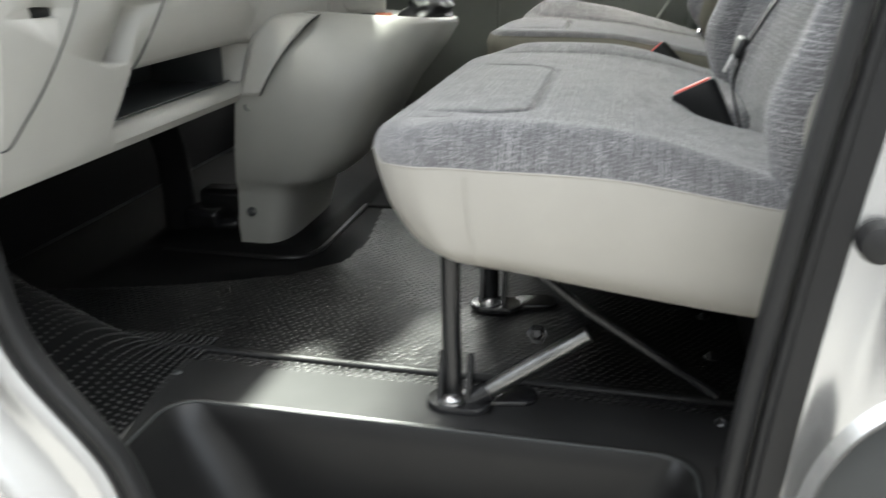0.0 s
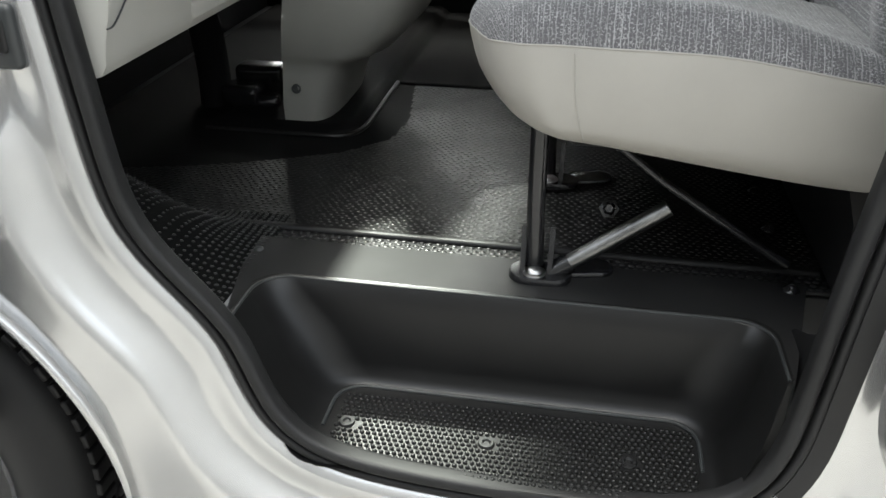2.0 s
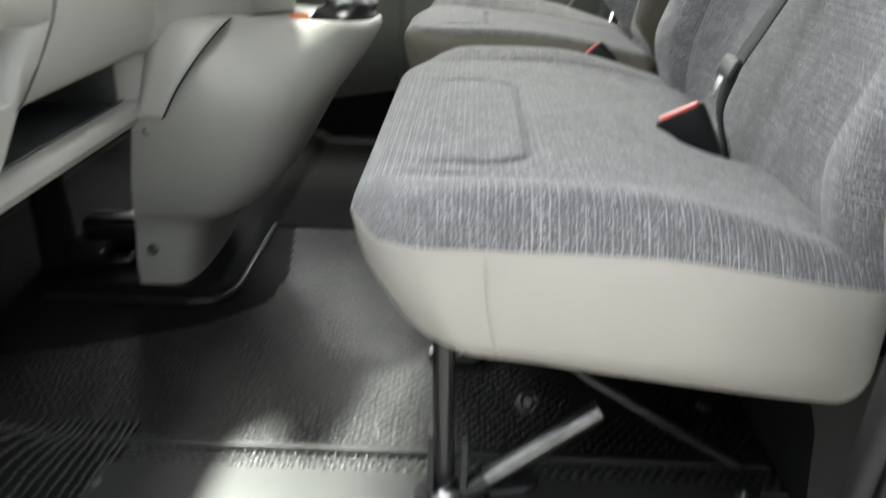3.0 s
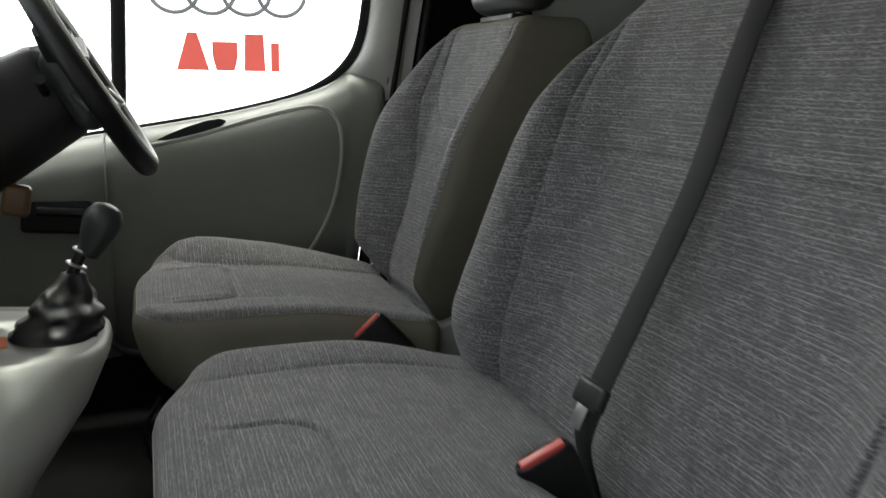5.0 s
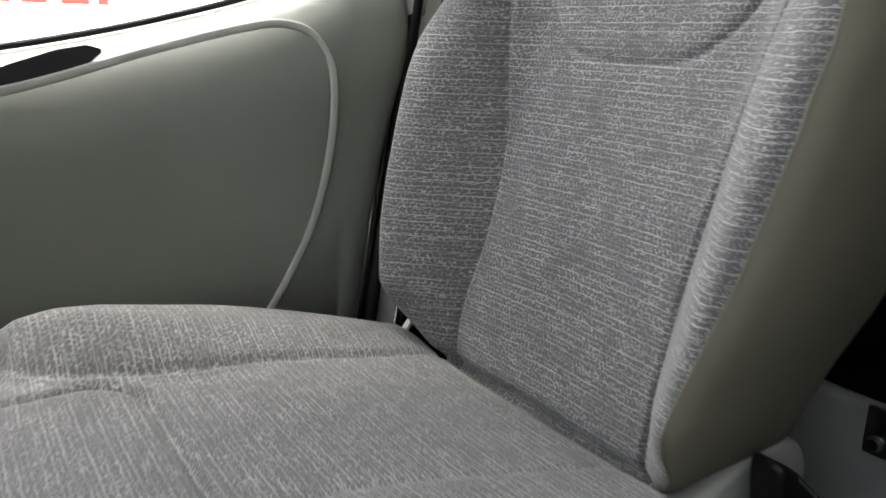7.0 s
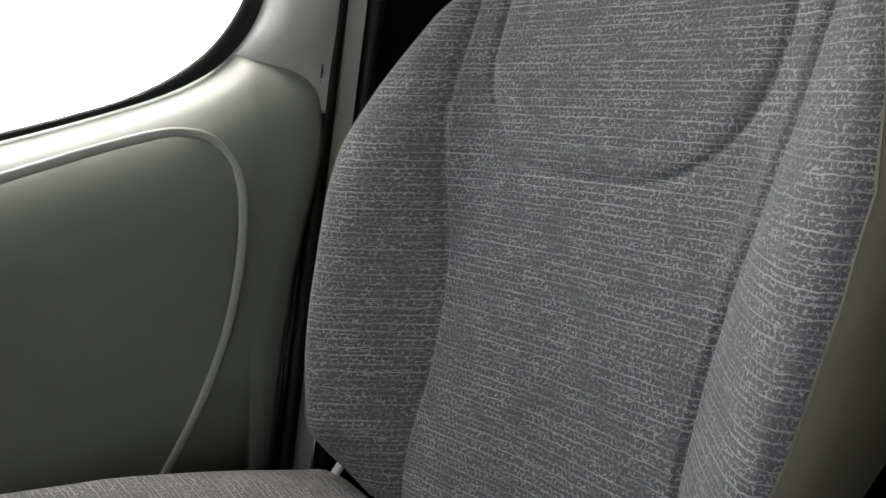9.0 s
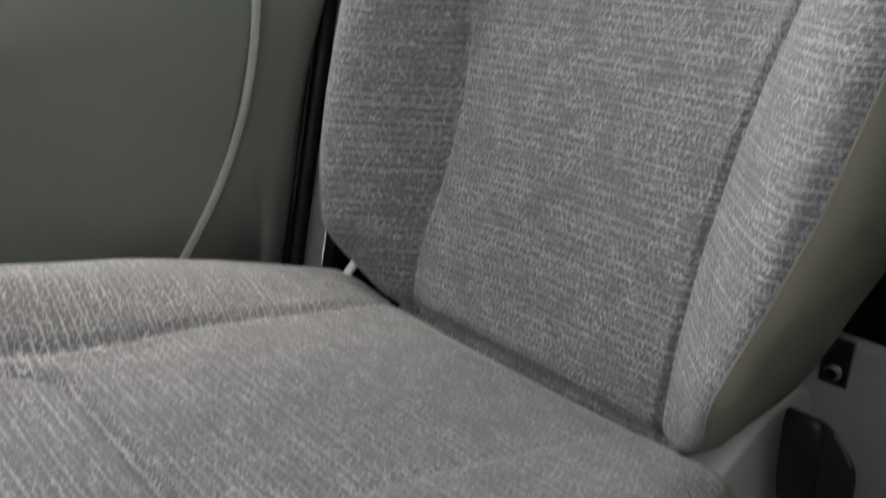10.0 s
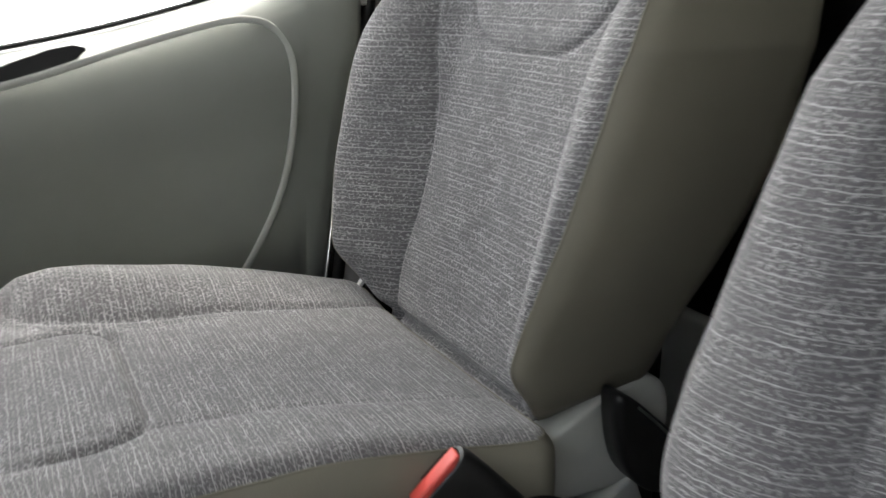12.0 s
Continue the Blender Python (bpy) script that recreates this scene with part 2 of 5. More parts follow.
def smooth_path(points, steps=6, loop=False):
    """Catmull-Rom through the points."""
    pts = [Vector(p) for p in points]
    n = len(pts)
    out = []
    for i in range(n if loop else n - 1):
        if loop:
            a, b, c, d = (pts[(i + k) % n] for k in (-1, 0, 1, 2))
        else:
            a, b, c, d = pts[max(i - 1, 0)], pts[i], pts[i + 1], pts[min(i + 2, n - 1)]
        for s in range(steps):
            t = s / steps
            out.append(0.5 * ((2 * b) + (c - a) * t + (2 * a - 5 * b + 4 * c - d) * t * t + (3 * b - a - 3 * c + d) * t ** 3))
    if not loop:
        out.append(pts[-1])
    return out


def sweep(points, ring, loop=False, up=(0, 0, 1)):
    """Carry a ring of (side, up) offsets along a line."""
    pts = [Vector(p) for p in points]
    n = len(pts)
    rings = []
    for i, p in enumerate(pts):
        if loop:
            d = pts[(i + 1) % n] - pts[i - 1]
        else:
            d = pts[min(i + 1, n - 1)] - pts[max(i - 1, 0)]
        d.normalize()
        ref = Vector(up)
        if abs(d.dot(ref)) > 0.97:
            ref = Vector((1, 0, 0)) if abs(d.x) < 0.9 else Vector((0, 1, 0))
        side = d.cross(ref).normalized()
        top = side.cross(d).normalized()
        rings.append([p + side * a + top * b for a, b in ring])
    if loop:
        rings.append(rings[0])
    return loft(rings, True, not loop)


def circle(r, n=12, sy=1.0):
    return [(r * math.cos(2 * math.pi * k / n), r * sy * math.sin(2 * math.pi * k / n)) for k in range(n)]


def oblong(w, h, n=3):
    """A rounded flat section."""
    r = min(w, h) / 2 * 0.95
    out = []
    for cx, cy, a0 in ((w / 2 - r, h / 2 - r, 0), (-w / 2 + r, h / 2 - r, 90), (-w / 2 + r, -h / 2 + r, 180), (w / 2 - r, -h / 2 + r, 270)):
        for k in range(n + 1):
            a = radians(a0 + 90 * k / n)
            out.append((cx + r * math.cos(a), cy + r * math.sin(a)))
    return out


def tube(points, r, n=12, loop=False):
    return sweep(points, circle(r, n), loop)


def lathe(profile, n=24):
    """Turn (radius, height) pairs about z."""
    return loft([[(r * math.cos(2 * math.pi * k / n), r * math.sin(2 * math.pi * k / n), z) for k in range(n)] for r, z in profile])


def rbox(sx, sy, sz, r, nx=1, ny=1, nz=1, k=3):
    """A box of those sizes about the origin with rounded edges and nx, ny, nz squares on its faces. Vertices and quads."""
    def line(s, n):
        h, q = s / 2, s / 2 - r
        return [-h + r * i / k for i in range(k)] + [-q + 2 * q * i / n for i in range(n)] + [q + r * i / k for i in range(k + 1)]
    axes = [line(s, n) for s, n in ((sx, nx), (sy, ny), (sz, nz))]
    half = (sx / 2, sy / 2, sz / 2)
    index, verts, faces = {}, [], []

    def vert(i, j, l):
        key = (i, j, l)
        if key not in index:
            p = [axes[0][i], axes[1][j], axes[2][l]]
            q = [max(-h + r, min(h - r, c)) for c, h in zip(p, half)]
            d = Vector([a - b for a, b in zip(p, q)])
            if d.length > 1e-9:
                d = d.normalized() * r
            index[key] = len(verts)
            verts.append(Vector(q) + d)
        return index[key]

    n = [len(a) - 1 for a in axes]
    for ax in range(3):
        b, c = [a for a in range(3) if a != ax]
        for side in (0, n[ax]):
            for i in range(n[b]):
                for j in range(n[c]):
                    quad = []
                    for di, dj in ((0, 0), (1, 0), (1, 1), (0, 1)):
                        g = [0, 0, 0]
                        g[ax], g[b], g[c] = side, i + di, j + dj
                        quad.append(vert(*g))
                    faces.append(tuple(quad))
    return verts, faces


def box(x0, y0, z0, x1, y1, z1, r=0.004):
    v, f = rbox(x1 - x0, y1 - y0, z1 - z0, min(r, 0.49 * min(x1 - x0, y1 - y0, z1 - z0)), k=2)
    c = Vector(((x0 + x1) / 2, (y0 + y1) / 2, (z0 + z1) / 2))
    return [p + c for p in v], f


def split(verts, faces, uv, test):
    """Two shapes out of one: the faces whose middle passes the test, and the rest."""
    out = []
    for want in (True, False):
        use = [f for f in faces if bool(test(f)) == want]
        ids = sorted({i for f in use for i in f})
        re = {i: k for k, i in enumerate(ids)}
        out.append(([verts[i] for i in ids], [tuple(re[i] for i in f) for f in use], [uv[i] for i in ids]))
    return out


def ease(a, b, x):
    t = max(0.0, min(1.0, (x - a) / (b - a)))
    return t * t * (3 - 2 * t)


def through_points(pairs, x):
    """Piecewise-linear value."""
    xs, ys = zip(*pairs)
    return float(np.interp(x, xs, ys))


def groove(d, width=0.004):
    return math.exp(-(d / width) ** 2)


# ---- surroundings ----
def build_surroundings():
    part("ground", box(-60, -60, -0.2, 60, 60, 0.0, 0.001), CONCRETE, smooth=False)["kind"] = "structure"
    wall = part("backdrop", box(-2.3, 5.0, 0.0, 9, 5.3, 5.0, 0.01), GLOW_WALL)
    tagged(wall, "plain white sign wall made to glow", "wall", kind="structure")
    # unseen wall, added to keep low sky light out of the doorway
    shading = part("wall_shade", box(-9, -2.9, 0.0, 9, -2.7, 2.9, 0.01), SHADE_GREY)
    tagged(shading, "unseen grey wall that blocks low outside light", "wall", kind="structure")
    sign = thing("wall_sign", "grey rings and red blocks on a bright white wall", "sign")
    for k in range(4):
        c = Vector((0.10 + 0.21 * k, 4.975, 1.895))
        ring = [c + Vector((0.145 * math.cos(a), 0, 0.145 * math.sin(a))) for a in [2 * math.pi * i / 40 for i in range(40)]]
        part("ring", tube(ring, 0.014, 8, True), GREY_SIGN, sign)
    x = 0.10
    for w, h, top, foot in ((0.19, 0.22, 0.30, 1.0), (0.15, 0.17, 1.0, 0.72), (0.16, 0.22, 0.70, 0.80), (0.05, 0.17, 1.0, 1.0)):
        shape = [(x + w / 2 + s * w / 2 * (foot if v < 0.5 else top if v > 0.9 else max(top, 0.5 * (top + foot))), 1.42 + h * v) for s, v in ((-1, 0), (1, 0), (1, 0.5), (1, 1), (-1, 1), (-1, 0.5))]
        part("letter_block", loft([[(a, y, b) for a, b in shape] for y in (4.970, 4.999)]), RED_SIGN, sign, "", False)
        x += w + 0.02


build_surroundings()


# ---- van body ----
OPENING = [(-0.575, 1.80), (-0.530, 1.30), (-0.501, 1.010), (-0.486, 0.884), (-0.472, 0.775), (-0.420, 0.703), (-0.357, 0.634), (-0.328, 0.562),
           (-0.300, 0.510), (-0.235, 0.462), (-0.095, 0.446), (0.05, 0.442), (0.18, 0.447), (0.262, 0.470), (0.308, 0.53), (0.322, 0.62),
           (0.331, 0.751), (0.350, 0.95), (0.376, 1.14), (0.415, 1.45), (0.44, 1.80)]
WHEEL = Vector((-0.925, 0.355))


def jamb_y(z):
    return through_points([(0.40, -0.25), (0.45, -0.245), (0.62, -0.226), (1.2, -0.215), (1.8, -0.15)], z)


def opening_frames():
    """Points along the door opening, each with its outward way in the x-z plane."""
    pts = smooth_path([(x, 0, z) for x, z in OPENING], 5)
    for _ in range(10):
        pts = [pts[0]] + [(pts[i - 1] + 2 * pts[i] + pts[i + 1]) / 4 for i in range(1, len(pts) - 1)] + [pts[-1]]
    out, ways = [], []
    for i, p in enumerate(pts):
        d = (pts[min(i + 1, len(pts) - 1)] - pts[max(i - 1, 0)]).normalized()
        n = Vector((d.z, 0, -d.x))
        ways.append(n)
    for _ in range(40):
        ways = [ways[0]] + [(ways[i - 1] + 2 * ways[i] + ways[i + 1]).normalized() for i in range(1, len(ways) - 1)] + [ways[-1]]
    return [(Vector((p.x, jamb_y(p.z), p.z)), n) for p, n in zip(pts, ways)]


def keep_off_wheel(p, r=0.432):
    v = Vector((p.x, p.z)) - WHEEL
    if v.length < r:
        v = v.normalized() * r + WHEEL
        return Vector((v.x, p.y, v.y))
    return p


def build_van():
    van = thing("van", "silver panel van with its passenger door open", "van")
    frames = opening_frames()
    steps = [(0.004, 0.012), (0.010, 0.000), (0.016, -0.0015), (0.022, -0.005), (0.027, -0.011), (0.032, -0.016), (0.038, -0.0185), (0.048, -0.019), (0.060, -0.0195), (0.070, -0.0215), (0.078, -0.026),
             (0.086, -0.034), (0.094, -0.043), (0.102, -0.050), (0.112, -0.0555), (0.124, -0.059), (0.145, -0.061), (0.19, -0.062), (0.27, -0.064), (0.36, -0.066)]
    # how far the panel may reach before it meets the wheel arch
    reach = []
    for p, n in frames:
        o = 0.02
        while o < 0.36 and (Vector((p.x + n.x * o, p.z + n.z * o)) - WHEEL).length > 0.432:
            o += 0.002
        reach.append(o)
    for _ in range(6):
        reach = [min(reach[i], sum(reach[max(i - 1, 0):i + 2]) / len(reach[max(i - 1, 0):i + 2]) + 0.012) for i in range(len(reach))]
    rings = []
    for (p, n), far in zip(frames, reach):
        ring = []
        for o, dy in steps:
            if o > 0.10:
                o = 0.10 + (o - 0.10) * max(0.0, far - 0.10) / 0.26
            q = keep_off_wheel(p + n * min(o, far) + Vector((0, dy, 0)))
            # hollow for the hinge below the latch plate
            q.y += 0.045 * math.exp(-((q.x + 0.612) / 0.040) ** 2 - ((q.z - 0.915) / 0.038) ** 2)
            ring.append(q)
        rings.append(ring)
    side = part("side_panel", loft(rings, False), SILVER, van, "silver painted door surround with flowing folds", "all")
    side.modifiers.new("thick", "SOLIDIFY").thickness = 0.003
    part("door_seal", sweep([p + n * -0.004 + Vector((0, -0.006, 0)) for p, n in frames], oblong(0.018, 0.030, 4), up=(0, 1, 0)), RUBBER, van, "black rubber door seal")
    part("seal_lip", sweep([p + n * 0.016 + Vector((0, -0.008, 0)) for p, n in frames], oblong(0.012, 0.016, 4), up=(0, 1, 0)), RUBBER, van)
    part("inner_return", loft([[p + n * 0.012 + Vector((0, dy, 0)) for dy in (0.004, 0.03, 0.16 if p.z < 0.60 else 0.16 - 0.115 * ease(0.60, 0.68, p.z))] for p, n in frames if p.x > 0.2], False), BLACK, van, "black inner edge of the doorway")
    # broad black strip on the rear post
    rear = [(p, n) for p, n in frames if p.x > 0.29 and p.z > 0.50]
    part("post_strip", loft([[p + n * a + Vector((0, b, 0)) for a, b in ((0.018, 0.0), (0.020, -0.016), (0.042, -0.020), (0.046, -0.004))] for p, n in rear]), BLACK, van, "black tape on the rear door post")
    # rolled wheel arch edge and the dark liner behind it
    arch = [Vector((WHEEL.x + 0.432 * math.cos(a), -0.288, WHEEL.y + 0.432 * math.sin(a))) for a in np.linspace(radians(-18), radians(200), 60)]
    part("wheel_arch_lip", sweep(arch, oblong(0.012, 0.03, 4), up=(0, 1, 0)), SILVER, van, "silver rolled wheel arch edge")
    liner = [[Vector((p.x, y, p.z)) for p in arch] for y in (-0.287, -0.05, 0.05)]
    part("wheel_arch_liner", loft(liner, False), BLACK, van)
    wing = [[Vector((WHEEL.x + r * math.cos(a), -0.288, max(WHEEL.y + r * math.sin(a), 0.2))) for a in np.linspace(radians(92), radians(185), 30)] for r in (0.43, 0.6, 0.8)]
    part("front_wing", loft(wing, False), SILVER, van)
    wheel = new("wheel")
    wheel.parent = van
    wheel.matrix_world = pose(WHEEL.x, -0.262, WHEEL.y, 90, 0, 0)
    tyre = [(0.20, 0.0), (0.215, 0.012), (0.26, 0.018), (0.30, 0.012), (0.322, -0.006), (0.335, -0.025), (0.337, -0.10), (0.335, -0.19), (0.30, -0.215), (0.20, -0.2)]
    part("tyre", lathe(tyre, 72), RUBBER, wheel, "black rubber tyre with blocky tread")
    for k in range(72):
        a = 2 * math.pi * k / 72
        for off in (-0.045, -0.10, -0.155):
            m = Matrix.Rotation(a, 4, "Z") @ Matrix.Translation((0.337, 0, off))
            part("tread_block", moved(box(-0.006, -0.011, -0.02, 0.006, 0.011, 0.02, 0.003), m), RUBBER, wheel)
    part("rim", lathe([(0.0, 0.0), (0.06, 0.004), (0.08, -0.02), (0.15, -0.03), (0.20, -0.01), (0.228, 0.010), (0.238, 0.022), (0.24, 0.0), (0.2, -0.05), (0.0, -0.06)], 48), SILVER, wheel, "silver steel wheel rim")
    # dark pocket behind the rear post
    c = Vector((0.478, -0.296, 0.69))
    bowl = [[c + Vector((s * 0.098 * math.cos(a), d, s * 0.145 * math.sin(a))) for a in [2 * math.pi * i / 48 for i in range(48)]]
            for s, d in ((1.12, 0.006), (1.06, -0.008), (1.0, -0.002), (0.98, 0.02))]
    part("pocket_rim", loft(bowl, True, False), SILVER, van, "silver rolled pocket rim")
    part("pocket", loft([[c + Vector((s * 0.098 * math.cos(a), d, s * 0.145 * math.sin(a))) for a in [2 * math.pi * i / 48 for i in range(48)]]
                         for s, d in ((1.0, 0.004), (0.8, -0.004), (0.4, -0.008), (0.05, -0.009))]), DARK_DASH, van, "dark ribbed plastic pocket")
    part("sill_strip", sweep([(0.321, -0.214, 0.606), (0.319, -0.214, 0.54), (0.316, -0.216, 0.478)], oblong(0.010, 0.006, 3), up=(0, 1, 0)), GREY_PANEL, van, "grey edge strip in the doorway")
    # rubber stop and striker slot
    part("rubber_stop", moved(lathe([(0.0, 0.012), (0.008, 0.012), (0.016, 0.008), (0.018, 0.0), (0.018, -0.01), (0.0, -0.01)], 24), pose(0.412, -0.252, 0.960, 90, 0, 0)), RUBBER, van, "round black rubber stop")
    slot = rbox(0.04, 0.012, 0.07, 0.008, k=3)
    part("striker_slot", moved(slot, pose(-0.562, -0.243, 0.979)), DARK_DASH, van, "dark latch plate on the door post")
    part("striker_hole", moved(rbox(0.020, 0.012, 0.04, 0.006, k=3), pose(-0.562, -0.247, 0.982)), BLACK, van)
    return van


van = build_van()


def build_open_door():
    door = thing("passenger_door", "open silver passenger door with dark lower trim", "car door")

    def section(z, near=0.0):
        x = -0.578 + 0.245 * (z - 0.95) if z < 1.0 else -0.566 - 0.06 * (z - 1.0)
        a, b = Vector((x - near, -0.335, z)), Vector((x - 0.20 - near, -1.15, z))
        side = (b - a).normalized().cross(Vector((0, 0, 1)))
        out = []
        for end, way in ((a, -1), (b, 1)):
            for k in range(7):
                t = radians(-90 + 30 * k)
                out.append(end + (b - a).normalized() * (way * 0.03 * math.cos(t)) + side * (0.032 * math.sin(t) * -way))
        return out
    part("door_skin", loft([section(z) for z in (0.745, 0.76, 0.85, 0.95, 1.1, 1.25, 1.32)]), SILVER, door, "silver painted door shell")
    part("lower_trim", loft([section(z, d) for z, d in ((0.46, 0.012), (0.50, 0.0), (0.62, -0.004), (0.70, -0.002), (0.735, 0.004), (0.744, 0.012))]), DARK_DASH, door, "dark grey plastic lower trim")


build_open_door()


def build_shell():
    """Closes the cab: firewall, roof, bulkhead, far side below and above the window."""
    bulk = part("wall_rear", box(0.86, -0.2, 0.55, 0.90, 1.62, 1.98, 0.01), FELT)
    tagged(bulk, "dark load space bulkhead", "bulkhead", kind="structure")
    low_trim = thing("bulkhead_trim", "pale grey lower bulkhead panel behind the seats", "panel")
    part("panel", box(0.832, 0.62, 0.60, 0.858, 1.28, 0.900, 0.012), PALE_PAINT, low_trim)
    part("upper_panel", box(0.846, -0.18, 1.462, 0.858, 1.58, 1.90, 0.004), DOOR_TRIM, low_trim, "grey green upper bulkhead panel")
    part("panel_bead", tube([(0.846, -0.18, 1.456), (0.846, 1.58, 1.456)], 0.004, 8), TRIM_LINE, low_trim, "pale bead under the upper panel")
    part("anchor_plate", moved(rbox(0.006, 0.034, 0.060, 0.002, k=2), pose(0.828, 1.055, 0.872, 0, 0, 0)), STEEL, low_trim, "steel belt anchor plate")
    part("anchor_bolt", moved(lathe([(0.0, 0.008), (0.007, 0.008), (0.010, 0.004), (0.010, 0.0)], 12), pose(0.825, 1.055, 0.858, 0, -90, 0)), STEEL, low_trim)
    roof = part("ceiling", box(-0.56, -0.2, 1.92, 0.9, 1.60, 1.96, 0.01), LINING)
    tagged(roof, "pale grey felt cab roof lining", "roof", kind="structure")
    fire = part("wall_front", box(-1.05, -0.3, 0.3, -0.98, 1.66, 1.2, 0.01), FELT)
    tagged(fire, "black cab firewall", "firewall", kind="structure")
    # out of view; its low edge trims the light entering by the doorway
    head = part("wall_header", box(-0.60, -0.26, 1.74, 0.9, -0.2, 1.95, 0.01), GREY_PANEL)
    tagged(head, "unseen van side set low over the doorway to cut light", "van side", kind="structure")
    low = part("wall_far", box(-1.0, 1.585, 0.2, 0.9, 1.62, 0.9, 0.005), FELT)
    tagged(low, "dark inner van side below the door", "van side", kind="structure")
    body = part("wall_load", box(0.50, -0.27, 0.3, 0.9, -0.24, 1.95, 0.01), SILVER)
    tagged(body, "silver van side behind the cab", "van side", kind="structure")
    post = part("pillar_far", box(0.46, 1.572, 0.5, 0.90, 1.62, 1.95, 0.02), FELT)
    tagged(post, "dark far door pillar", "pillar", kind="structure")
    floor = part("floor", box(-1.0, 0.03, 0.52, 0.9, 1.6, 0.598, 0.002), BLACK)
    tagged(floor, "black cab floor under the rubber mat", "floor", kind="structure")


build_shell()


# ---- floor and step ----
def lip_distance(x, y, r=0.055):
    """How far a spot lies outside the raised mat platform round the console foot."""
    qx, qy = x + 0.388 + r, 0.480 - y + r
    return math.hypot(max(qx, 0.0), max(qy, 0.0)) + min(max(qx, qy), 0.0) - r


def bump_height(x, y):
    """The mat steps up to the console foot."""
    d = lip_distance(x, y)
    return (0.019 * (1 - ease(-0.024, 0.008, d)) + 0.004 * groove(d + 0.004, 0.006)) * ease(-0.74, -0.66, x)


def smooth_mat(x, y):
    """True where the mat has no embossing."""
    lim = through_points([(0.24, -0.80), (0.32, -0.56), (0.40, -0.40), (0.48, -0.32), (0.60, -0.305), (0.84, -0.34)], y)
    return y > 0.84 or x < lim


def domes(spots, long, wide, height):
    """Many small raised lenses: (x, y, z) each, joined."""
    ring = [(math.cos(math.pi * k / 3), math.sin(math.pi * k / 3)) for k in range(6)]
    verts, faces = [], []
    rng = random.Random(8)
    for x, y, z in spots:
        n = len(verts)
        turn = rng.uniform(-0.45, 0.45)
        c, s = math.cos(turn), math.sin(turn)
        g = rng.uniform(0.85, 1.12)
        for f, h in ((1.0, -0.0006), (0.72, 0.75 * height)):
            for a, b in ring:
                u, v = a * long * f * g, b * wide * f * g
                verts.append((x + u * c - v * s, y + u * s + v * c, z + h))
        verts.append((x, y, z + height))
        faces += [(n + k, n + (k + 1) % 6, n + 6 + (k + 1) % 6, n + 6 + k) for k in range(6)]
        faces += [(n + 6 + k, n + 6 + (k + 1) % 6, n + 12) for k in range(6)]
    return verts, faces


